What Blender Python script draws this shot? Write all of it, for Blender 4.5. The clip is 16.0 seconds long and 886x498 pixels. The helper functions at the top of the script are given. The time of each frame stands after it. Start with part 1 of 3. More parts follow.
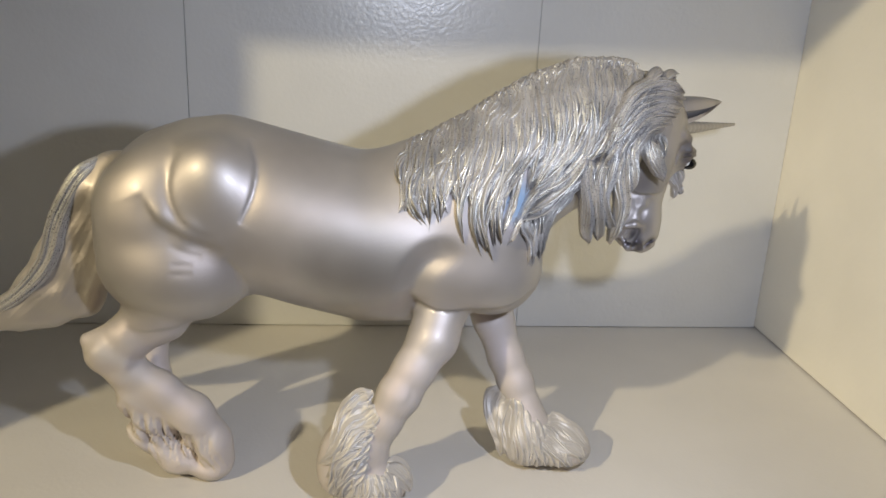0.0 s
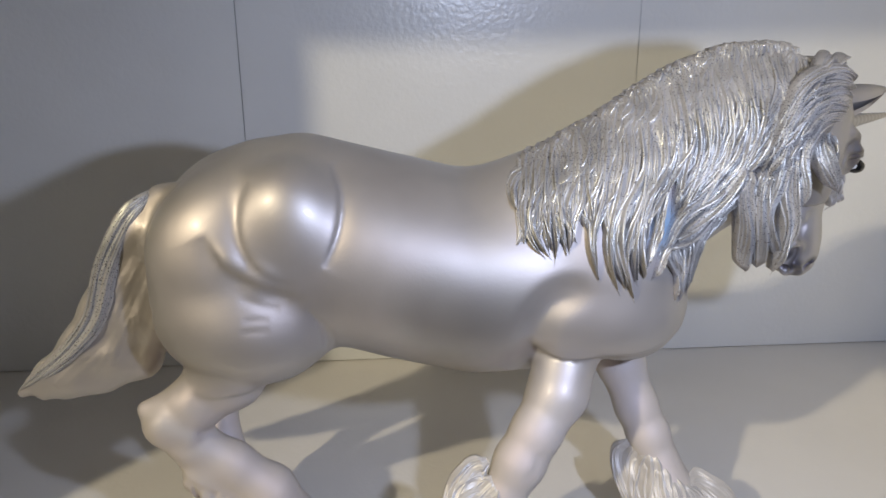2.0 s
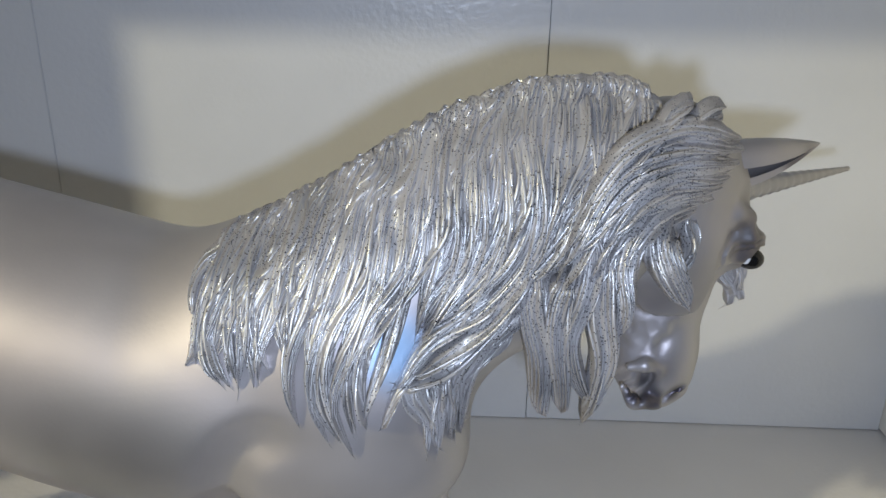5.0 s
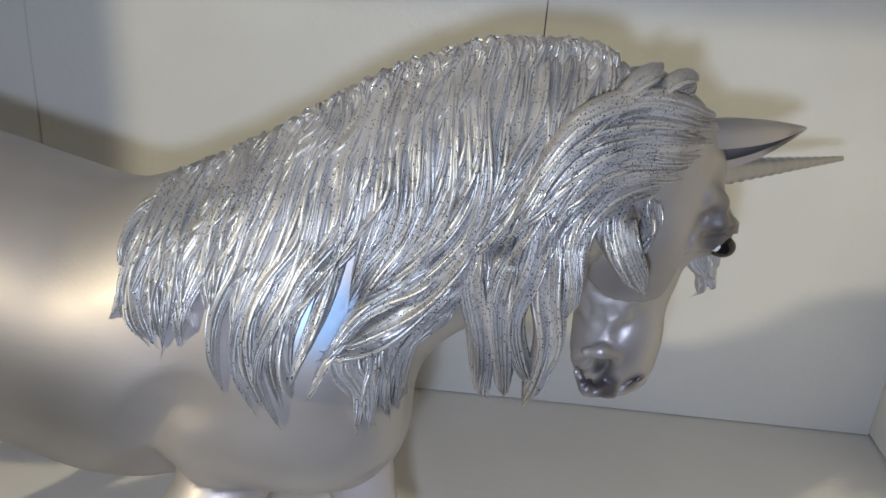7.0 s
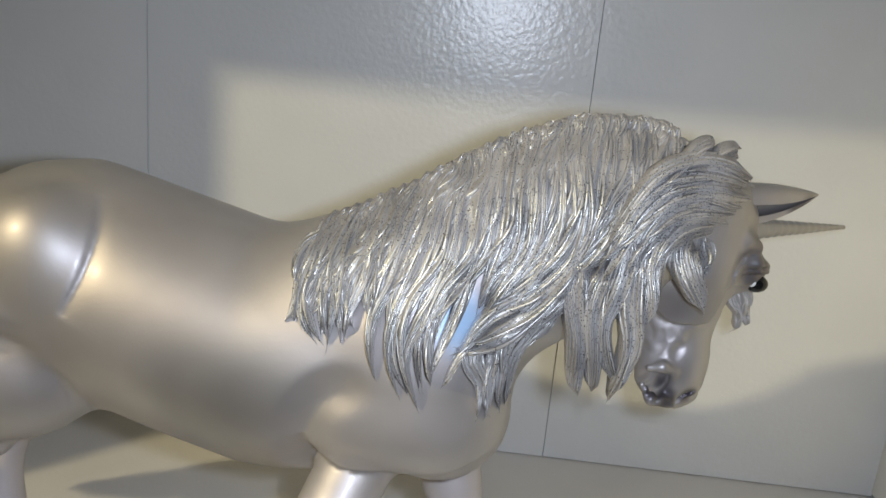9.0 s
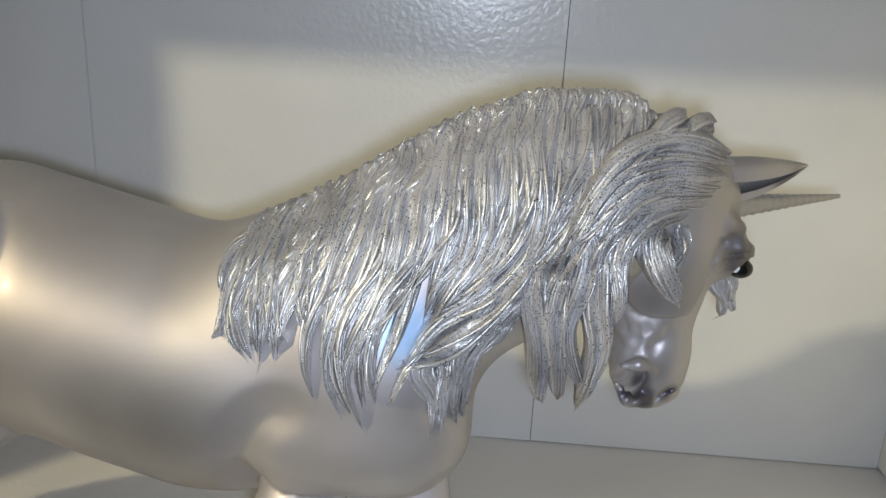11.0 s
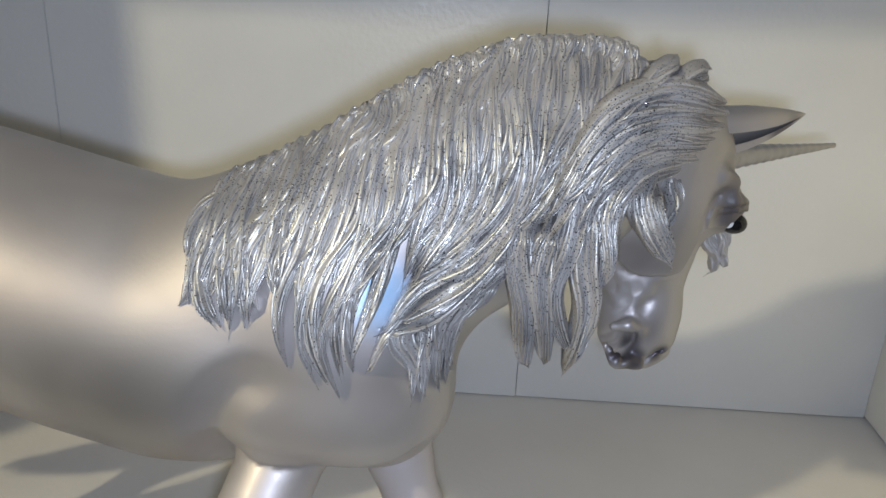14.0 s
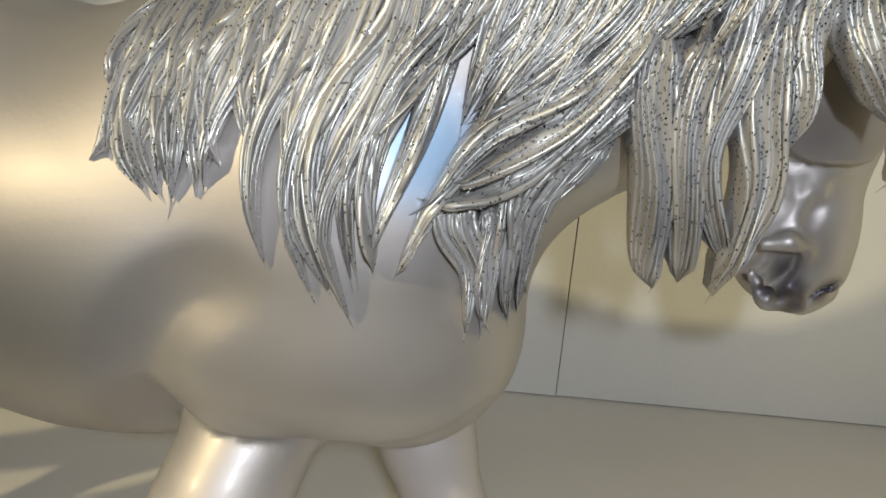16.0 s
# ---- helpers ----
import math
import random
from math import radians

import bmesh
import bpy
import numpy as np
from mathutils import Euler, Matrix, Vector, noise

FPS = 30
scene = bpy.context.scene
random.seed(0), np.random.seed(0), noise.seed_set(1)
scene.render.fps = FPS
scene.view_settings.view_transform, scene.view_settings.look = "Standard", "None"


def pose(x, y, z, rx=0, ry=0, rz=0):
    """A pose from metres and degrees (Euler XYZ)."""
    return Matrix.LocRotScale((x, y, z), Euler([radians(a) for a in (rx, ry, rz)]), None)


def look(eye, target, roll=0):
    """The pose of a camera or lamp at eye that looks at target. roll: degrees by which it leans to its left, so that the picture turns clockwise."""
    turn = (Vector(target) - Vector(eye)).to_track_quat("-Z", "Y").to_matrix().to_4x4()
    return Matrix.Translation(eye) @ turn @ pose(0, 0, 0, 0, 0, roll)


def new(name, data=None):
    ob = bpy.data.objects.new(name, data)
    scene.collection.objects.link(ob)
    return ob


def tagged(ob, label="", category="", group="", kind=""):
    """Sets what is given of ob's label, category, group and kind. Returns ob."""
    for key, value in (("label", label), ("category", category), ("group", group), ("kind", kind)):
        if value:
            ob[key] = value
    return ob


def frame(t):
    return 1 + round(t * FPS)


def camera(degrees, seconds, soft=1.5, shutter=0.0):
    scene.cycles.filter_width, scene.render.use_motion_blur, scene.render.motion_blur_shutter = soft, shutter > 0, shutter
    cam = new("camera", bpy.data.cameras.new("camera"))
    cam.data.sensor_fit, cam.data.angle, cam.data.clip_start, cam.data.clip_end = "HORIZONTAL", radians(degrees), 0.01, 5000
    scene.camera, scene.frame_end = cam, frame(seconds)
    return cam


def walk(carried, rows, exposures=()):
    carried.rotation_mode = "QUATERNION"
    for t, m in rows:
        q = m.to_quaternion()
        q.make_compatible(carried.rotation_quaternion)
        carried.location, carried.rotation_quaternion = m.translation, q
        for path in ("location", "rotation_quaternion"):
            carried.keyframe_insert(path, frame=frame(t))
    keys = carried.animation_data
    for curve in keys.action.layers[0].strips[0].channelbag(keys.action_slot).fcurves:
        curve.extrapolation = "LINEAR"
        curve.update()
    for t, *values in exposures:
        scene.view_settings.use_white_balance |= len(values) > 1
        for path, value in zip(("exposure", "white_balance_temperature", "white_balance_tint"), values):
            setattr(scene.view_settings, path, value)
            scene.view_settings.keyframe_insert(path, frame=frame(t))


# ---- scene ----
cam = camera(54.1, 16.0, shutter=0.25)
METRES, EYE, TILT, LEAN, TURN = 0.66, 0.2587, -19.0, -2.68, -7.92
ROWS = [
    (0.0, 0.0, 0.0, 0.0, 0.0, 0.0, -0.0),
    (0.5, -0.0239, 0.0477, 0.0085, -0.17, -0.03, 0.74),
    (1.0, -0.0343, 0.0577, 0.0123, 0.96, -0.18, 1.34),
    (1.5, -0.0399, 0.0692, 0.0171, 1.65, -0.16, 1.49),
    (2.0, -0.0513, 0.1087, 0.0289, 2.34, -0.53, 2.28),
    (2.5, -0.0621, 0.1471, 0.0278, 2.26, -0.5, 1.82),
    (3.0, -0.0418, 0.1493, 0.0182, 2.13, -0.31, 1.47),
    (3.5, 0.0307, 0.2282, 0.0516, 3.53, -0.15, 1.43),
    (4.0, 0.0866, 0.2915, 0.0809, 5.96, -1.41, 0.87),
    (6.5, 0.1318, 0.2689, 0.0951, 10.38, -4.9, -3.41),
    (7.0, 0.1395, 0.3065, 0.0892, 10.19, -5.39, -4.63),
    (7.5, 0.123, 0.3136, 0.0755, 9.55, -0.69, -5.01),
    (8.0, 0.113, 0.2999, 0.0651, 8.48, 1.19, -4.63),
    (8.5, 0.1006, 0.2598, 0.0491, 8.32, 1.72, -5.03),
    (9.0, 0.1032, 0.2071, 0.0446, 9.03, 3.0, -5.74),
    (9.5, 0.1184, 0.1924, 0.0454, 9.8, 3.58, -5.51),
    (10.0, 0.1278, 0.213, 0.0506, 10.18, 2.66, -4.43),
    (12.5, 0.1131, 0.2745, 0.0779, 9.24, -2.12, -3.14),
    (13.0, 0.1106, 0.2633, 0.0742, 9.19, -2.2, -3.39),
    (13.5, 0.1152, 0.2644, 0.0657, 8.94, -2.77, -3.13),
    (14.0, 0.1194, 0.2738, 0.0714, 8.43, -3.32, -2.64),
    (14.5, 0.1268, 0.2915, 0.0713, 7.83, -3.7, -2.29),
    (15.0, 0.1387, 0.3087, 0.0711, 8.01, -3.7, -1.71),
    (15.5, 0.1027, 0.3811, 0.0432, 8.71, -2.54, -3.45),
    (16.0, 0.0842, 0.4003, 0.0134, 8.38, -0.94, -4.34),
]
EXPOSURES = [(0.0, 0.5, 5880, 13), (0.5, 0.45, 5730, 13), (1.5, 0.5, 5510, 16), (2.3, 0.47, 5380, 17), (3.0, 0.41, 5430, 16), (4.0, 0.29, 5220, 12), (6.5, 0.36, 5500, 12), (7.2, 0.29, 5440, 12), (8.0, 0.16, 5330, 10), (8.5, 0.3, 5520, 11), (9.2, 0.39, 5800, 9), (10.2, 0.41, 5770, 9), (12.5, 0.34, 5520, 11), (14.2, 0.31, 5520, 11), (15.2, 0.29, 5400, 12), (15.8, 0.32, 6250, 8), (16.0, 0.34, 6300, 6)]
walk(cam, [(t, pose(0, 0, EYE, TILT, LEAN, TURN) @ pose(METRES * x, METRES * y, METRES * z, 90 + pitch, roll, yaw)) for t, x, y, z, yaw, pitch, roll in ROWS], EXPOSURES)

# ---- world and lights ----
world = bpy.data.worlds.new("dim_room")
scene.world = world
world.use_nodes = True
world.node_tree.nodes["Background"].inputs["Color"].default_value = (0.80, 0.86, 1.0, 1)
world.node_tree.nodes["Background"].inputs["Strength"].default_value = 0.02


def lamp(name, place, watts, colour, radius):
    data = bpy.data.lights.new(name, "POINT")
    data.energy, data.color, data.shadow_soft_size = watts, colour, radius
    ob = new(name, data)
    ob.location = place
    return ob


# warm lamp of the room, up and to the side of the shelf
lamp("room_lamp", (-1.36, -0.86, 1.27), 86.0, (1.0, 0.80, 0.43), 0.035)
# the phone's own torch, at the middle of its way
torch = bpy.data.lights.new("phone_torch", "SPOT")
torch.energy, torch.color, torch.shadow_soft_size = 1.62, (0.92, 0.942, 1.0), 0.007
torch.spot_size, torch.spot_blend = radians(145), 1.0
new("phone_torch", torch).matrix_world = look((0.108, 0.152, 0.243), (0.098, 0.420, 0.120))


# ---- materials ----
def material(name, base, rough=0.5, metal=0.0):
    m = bpy.data.materials.new(name)
    m.use_nodes = True
    b = m.node_tree.nodes["Principled BSDF"]
    b.inputs["Base Color"].default_value = (*base, 1)
    b.inputs["Roughness"].default_value = rough
    b.inputs["Metallic"].default_value = metal
    return m, m.node_tree, b


def node(tree, kind, **values):
    n = tree.nodes.new(kind)
    for k, v in values.items():
        n.inputs[k.replace("_", " ")].default_value = v
    return n


def noise_at(tree, scale, detail=4.0):
    c = tree.nodes.new("ShaderNodeTexCoord")
    n = node(tree, "ShaderNodeTexNoise", Scale=scale, Detail=detail)
    tree.links.new(c.outputs["Object"], n.inputs["Vector"])
    return n


def ramp(tree, source, stops):
    r = tree.nodes.new("ShaderNodeValToRGB")
    while len(r.color_ramp.elements) < len(stops):
        r.color_ramp.elements.new(0.5)
    for e, (p, c) in zip(r.color_ramp.elements, stops):
        e.position, e.color = p, (*c, 1)
    tree.links.new(source, r.inputs["Fac"])
    return r


def bump(tree, b, source, strength, distance, chain=None):
    n = node(tree, "ShaderNodeBump", Strength=strength, Distance=distance)
    tree.links.new(source, n.inputs["Height"])
    if chain:
        tree.links.new(chain.outputs["Normal"], n.inputs["Normal"])
    tree.links.new(n.outputs["Normal"], b.inputs["Normal"])
    return n


def painted(name, base, rough, grain, depth):
    """Rolled paint: faint blotches, fine orange peel."""
    m, tree, b = material(name, base, rough)
    big = noise_at(tree, 9.0)
    r = ramp(tree, big.outputs["Fac"], [(0.3, [c * 0.93 for c in base]), (0.7, [min(1, c * 1.04) for c in base])])
    tree.links.new(r.outputs["Color"], b.inputs["Base Color"])
    fine = noise_at(tree, grain, 2.0)
    bump(tree, b, fine.outputs["Fac"], 0.5, depth)
    return m


WALL = painted("grey_painted_panel", (0.66, 0.67, 0.68), 0.27, 330.0, 0.0004)
SIDE = painted("cream_painted_board", (0.80, 0.77, 0.68), 0.45, 300.0, 0.0004)
FLOOR = painted("grey_beige_shelf", (0.64, 0.62, 0.59), 0.48, 420.0, 0.0002)
DARK = painted("dark_backing", (0.10, 0.10, 0.10), 0.8, 200.0, 0.0002)
ROOM = painted("room_plaster", (0.11, 0.105, 0.10), 0.9, 60.0, 0.001)


def pearl():
    """Satin pearl paint on cast plastic: silvery, with airbrushed grey at muzzle, eye and ear, grey-green patches on
    the flank, and cheek shading and neck sheen put into the colour.
    """
    m, tree, b = material("pearl_silver_paint", (0.66, 0.62, 0.58), 0.53, 0.66)
    big = noise_at(tree, 22.0, 3.0)
    r = ramp(tree, big.outputs["Fac"], [(0.30, (0.42, 0.40, 0.385)), (0.62, (0.51, 0.49, 0.47))])
    last = r.outputs["Color"]
    coord = tree.nodes.new("ShaderNodeTexCoord")
    dark, grey, grey_green = (0.05, 0.05, 0.055), (0.12, 0.115, 0.12), (0.20, 0.20, 0.185)
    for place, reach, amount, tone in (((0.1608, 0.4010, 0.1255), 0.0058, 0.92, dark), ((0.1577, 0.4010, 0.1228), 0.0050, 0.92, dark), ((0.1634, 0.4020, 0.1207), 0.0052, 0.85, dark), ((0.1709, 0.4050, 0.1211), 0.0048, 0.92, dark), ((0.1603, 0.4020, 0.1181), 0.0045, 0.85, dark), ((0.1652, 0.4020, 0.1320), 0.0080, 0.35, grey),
                                       # last in this row: grey for the cheek's metallic shading, put into the colour
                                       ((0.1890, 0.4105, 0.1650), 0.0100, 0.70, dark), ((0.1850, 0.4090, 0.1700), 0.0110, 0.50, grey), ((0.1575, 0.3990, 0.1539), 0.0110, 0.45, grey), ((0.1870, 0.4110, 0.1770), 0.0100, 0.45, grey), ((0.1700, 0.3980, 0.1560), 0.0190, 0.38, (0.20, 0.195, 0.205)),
                                       # two soft grey-green patches on the flank
                                       ((0.0130, 0.3700, 0.1230), 0.0300, 0.52, grey_green), ((0.0300, 0.3700, 0.1200), 0.0260, 0.38, grey_green),
                                       # ear, then blue torch sheen on the neck's pearl, painted into the base colour
                                       ((0.2060, 0.4290, 0.1850), 0.0080, 0.70, dark), ((0.0882, 0.3760, 0.1509), 0.0150, 0.85, (0.36, 0.58, 0.82))):
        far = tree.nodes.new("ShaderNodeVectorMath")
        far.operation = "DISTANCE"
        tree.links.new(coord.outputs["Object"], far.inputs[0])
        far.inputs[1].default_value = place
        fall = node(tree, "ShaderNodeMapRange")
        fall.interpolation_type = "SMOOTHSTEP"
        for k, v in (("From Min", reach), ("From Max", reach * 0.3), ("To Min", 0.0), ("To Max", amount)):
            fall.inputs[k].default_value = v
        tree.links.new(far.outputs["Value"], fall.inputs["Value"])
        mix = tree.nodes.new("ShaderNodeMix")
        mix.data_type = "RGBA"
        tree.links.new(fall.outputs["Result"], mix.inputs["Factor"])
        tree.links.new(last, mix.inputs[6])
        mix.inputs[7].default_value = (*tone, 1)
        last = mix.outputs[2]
    apart = tree.nodes.new("ShaderNodeSeparateXYZ")
    tree.links.new(coord.outputs["Object"], apart.inputs["Vector"])
    legs = node(tree, "ShaderNodeMapRange")
    legs.interpolation_type = "SMOOTHSTEP"
    for k, v in (("From Min", 0.100), ("From Max", 0.070), ("To Min", 0.0), ("To Max", 1.0)):
        legs.inputs[k].default_value = v
    tree.links.new(apart.outputs["Z"], legs.inputs["Value"])
    tail = node(tree, "ShaderNodeMapRange")
    for k, v in (("From Min", -0.113), ("From Max", -0.106), ("To Min", 0.0), ("To Max", 1.0)):
        tail.inputs[k].default_value = v
    tree.links.new(apart.outputs["X"], tail.inputs["Value"])
    off = tree.nodes.new("ShaderNodeMath")
    off.operation = "MULTIPLY"
    tree.links.new(legs.outputs["Result"], off.inputs[0])
    tree.links.new(tail.outputs["Result"], off.inputs[1])
    pale = tree.nodes.new("ShaderNodeMix")
    pale.data_type = "RGBA"
    tree.links.new(off.outputs["Value"], pale.inputs["Factor"])
    tree.links.new(last, pale.inputs[6])
    pale.inputs[7].default_value = (0.56, 0.53, 0.50, 1)
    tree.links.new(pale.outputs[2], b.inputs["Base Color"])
    for socket, body, leg in (("Metallic", 0.66, 0.25), ("Roughness", 0.52, 0.66), ("Coat Weight", 0.22, 0.0)):
        span = node(tree, "ShaderNodeMapRange")
        span.inputs["To Min"].default_value, span.inputs["To Max"].default_value = body, leg
        tree.links.new(off.outputs["Value"], span.inputs["Value"])
        tree.links.new(span.outputs["Result"], b.inputs[socket])
    b.inputs["IOR"].default_value = 1.8
    b.inputs["Coat Roughness"].default_value = 0.22
    cloud = noise_at(tree, 16.0, 2.0)
    film = node(tree, "ShaderNodeMapRange")
    for k, v in (("From Min", 0.3), ("From Max", 0.7), ("To Min", 395.0), ("To Max", 450.0)):
        film.inputs[k].default_value = v
    tree.links.new(cloud.outputs["Fac"], film.inputs["Value"])
    tree.links.new(film.outputs["Result"], b.inputs["Thin Film Thickness"])
    b.inputs["Thin Film IOR"].default_value = 1.6
    fine = noise_at(tree, 900.0, 2.0)
    bump(tree, b, fine.outputs["Fac"], 0.12, 0.0002)
    return m


def glitter_hair(name, base, rough):
    """Pearl white hair, with dark and bright flecks of glitter strewn in drifts."""
    m, tree, b = material(name, base, rough, 0.35)
    c = tree.nodes.new("ShaderNodeTexCoord")
    cells = node(tree, "ShaderNodeTexVoronoi", Scale=1800.0)
    tree.links.new(c.outputs["Object"], cells.inputs["Vector"])
    pick = tree.nodes.new("ShaderNodeSeparateColor")
    tree.links.new(cells.outputs["Color"], pick.inputs["Color"])
    drift = noise_at(tree, 42.0, 3.0)

    def sums(kind, a, b2, c2=None):
        n = tree.nodes.new("ShaderNodeMath")
        n.operation = kind
        for i, v in enumerate((a, b2, c2)):
            if isinstance(v, (int, float)):
                n.inputs[i].default_value = v
            elif v is not None:
                tree.links.new(v, n.inputs[i])
        return n.outputs["Value"]

    chance = sums("MULTIPLY_ADD", drift.outputs["Fac"], 2.6, pick.outputs["Red"])
    dot = sums("LESS_THAN", cells.outputs["Distance"], 0.40)
    fleck = sums("MULTIPLY", sums("GREATER_THAN", chance, 2.18), dot)
    glint = sums("MULTIPLY", sums("GREATER_THAN", pick.outputs["Green"], 0.80), dot)
    tone = noise_at(tree, 55.0, 4.0)
    t = ramp(tree, tone.outputs["Fac"], [(0.32, [v * 0.66 for v in base]), (0.58, base)])
    mix = tree.nodes.new("ShaderNodeMix")
    mix.data_type = "RGBA"
    tree.links.new(fleck, mix.inputs["Factor"])
    tree.links.new(t.outputs["Color"], mix.inputs[6])
    mix.inputs[7].default_value = (0.10, 0.10, 0.11, 1)
    tree.links.new(mix.outputs[2], b.inputs["Base Color"])
    tree.links.new(sums("MULTIPLY_ADD", glint, 0.45, 0.42), b.inputs["Metallic"])
    tree.links.new(sums("MULTIPLY_ADD", glint, -0.2, rough), b.inputs["Roughness"])
    b.inputs["IOR"].default_value = 1.8
    b.inputs["Thin Film Thickness"].default_value = 480.0
    b.inputs["Thin Film IOR"].default_value = 1.7
    fine = noise_at(tree, 1100.0, 2.0)
    bump(tree, b, fine.outputs["Fac"], 0.12, 0.0003)
    return m


PEARL = pearl()
MANE = glitter_hair("glitter_pearl_hair", (0.51, 0.49, 0.48), 0.39)
FEATHER = material("white_leg_feather", (0.55, 0.525, 0.50), 0.45, 0.3)[0]
SOOT = material("soot_grey_paint", (0.04, 0.038, 0.04), 0.6, 0.0)[0]
EYE = material("gloss_black_eye", (0.01, 0.01, 0.01), 0.05)[0]
HORN = material("silver_horn", (0.40, 0.385, 0.37), 0.28, 0.6)[0]
SHADE = material("grey_shaded_pearl", (0.24, 0.23, 0.23), 0.35, 0.55)[0]
EYEWHITE = material("white_gloss_dot", (0.8, 0.8, 0.8), 0.1)[0]

# ---- the shelf box ----
LEFT, RIGHT, FRONT, BACK, TOP = -0.285, 0.337, 0.31, 0.5767, 0.394


def box(bm, x0, x1, y0, y1, z0, z1, bevel=0.0):
    got = bmesh.ops.create_cube(bm, size=1.0, matrix=Matrix.LocRotScale(((x0 + x1) / 2, (y0 + y1) / 2, (z0 + z1) / 2), None, (x1 - x0, y1 - y0, z1 - z0)))
    if bevel:
        edges = {e for v in got["verts"] for e in v.link_edges}
        bmesh.ops.bevel(bm, geom=list(edges), offset=bevel, segments=2, affect="EDGES")


def part(name, bm, mat, parent=None, label=""):
    me = bpy.data.meshes.new(name)
    bm.to_mesh(me)
    bm.free()
    me.materials.append(mat)
    ob = new(name, me)
    ob.parent = parent
    return tagged(ob, label)


def slab(name, mat, *dims, bevel=0.0, parent=None):
    bm = bmesh.new()
    box(bm, *dims, bevel=bevel)
    for v in bm.verts:  # the shelf board hangs a little lower at one end
        if -0.1 < v.co.z < 0.05:
            v.co.z -= 0.022 * v.co.x
    return part(name, bm, mat, parent)


tagged(slab("floor", FLOOR, LEFT - 0.016, RIGHT + 0.016, FRONT, BACK + 0.022, -0.018, 0.0, bevel=0.001), "plain grey-beige painted shelf board", "shelf", kind="structure")
back = tagged(slab("wall_back", DARK, LEFT - 0.016, RIGHT + 0.016, BACK + 0.006, BACK + 0.022, 0.001, TOP), "grey painted shelf back of three flat panels", "wall", kind="structure")
for x0, x1, proud in ((LEFT, -0.08120, 0.0), (-0.08085, 0.14725, 0.0004), (0.14760, RIGHT - 0.0001, 0.0)):
    slab("panel", WALL, x0, x1, BACK - proud, BACK + 0.0055, 0.0005, TOP - 0.001, bevel=0.0003, parent=back)
tagged(slab("wall_right", SIDE, RIGHT, RIGHT + 0.016, FRONT, BACK + 0.0055, 0.001, TOP, bevel=0.0008), "cream painted side board of the shelf", "wall", kind="structure")
tagged(slab("wall_left", SIDE, LEFT - 0.016, LEFT, FRONT, BACK + 0.0055, 0.001, TOP, bevel=0.0008), "cream painted side board of the shelf", "wall", kind="structure")
tagged(slab("ceiling", SIDE, LEFT - 0.016, RIGHT + 0.016, FRONT, BACK + 0.022, TOP + 0.001, TOP + 0.017, bevel=0.0008), "cream painted upper shelf board", "ceiling", kind="structure")

# plain room behind the camera
for name, dims in (("wall_room_south", (-2.4, 2.4, -2.7, -2.6, -1.2, 1.5)), ("wall_room_west", (-2.5, -2.4, -2.6, 0.65, -1.2, 1.5)),
                   ("wall_room_east", (2.4, 2.5, -2.6, 0.65, -1.2, 1.5)), ("wall_room_north", (-2.4, 2.4, 0.62, 0.65, -1.2, 1.5)),
                   ("floor_room", (-2.5, 2.5, -2.7, 0.65, -1.3, -1.2)), ("ceiling_room", (-2.5, 2.5, -2.7, 0.65, 1.5, 1.6))):
    tagged(slab(name, ROOM, *dims), "plain dim room surface", "wall", kind="structure")


# ---- the unicorn figurine: one cast body ----
def curve(points, n=24):
    """A smooth way through the points."""
    p = np.array(points, float)
    p = np.vstack([2 * p[0] - p[1], p, 2 * p[-1] - p[-2]])
    t = np.linspace(0, len(p) - 3 - 1e-6, n)
    i = t.astype(int)
    u = (t - i)[:, None]
    a, b, c, d = p[i], p[i + 1], p[i + 2], p[i + 3]
    return 0.5 * (2 * b + (c - a) * u + (2 * a - 5 * b + 4 * c - d) * u ** 2 + (3 * b - a - 3 * c + d) * u ** 3)


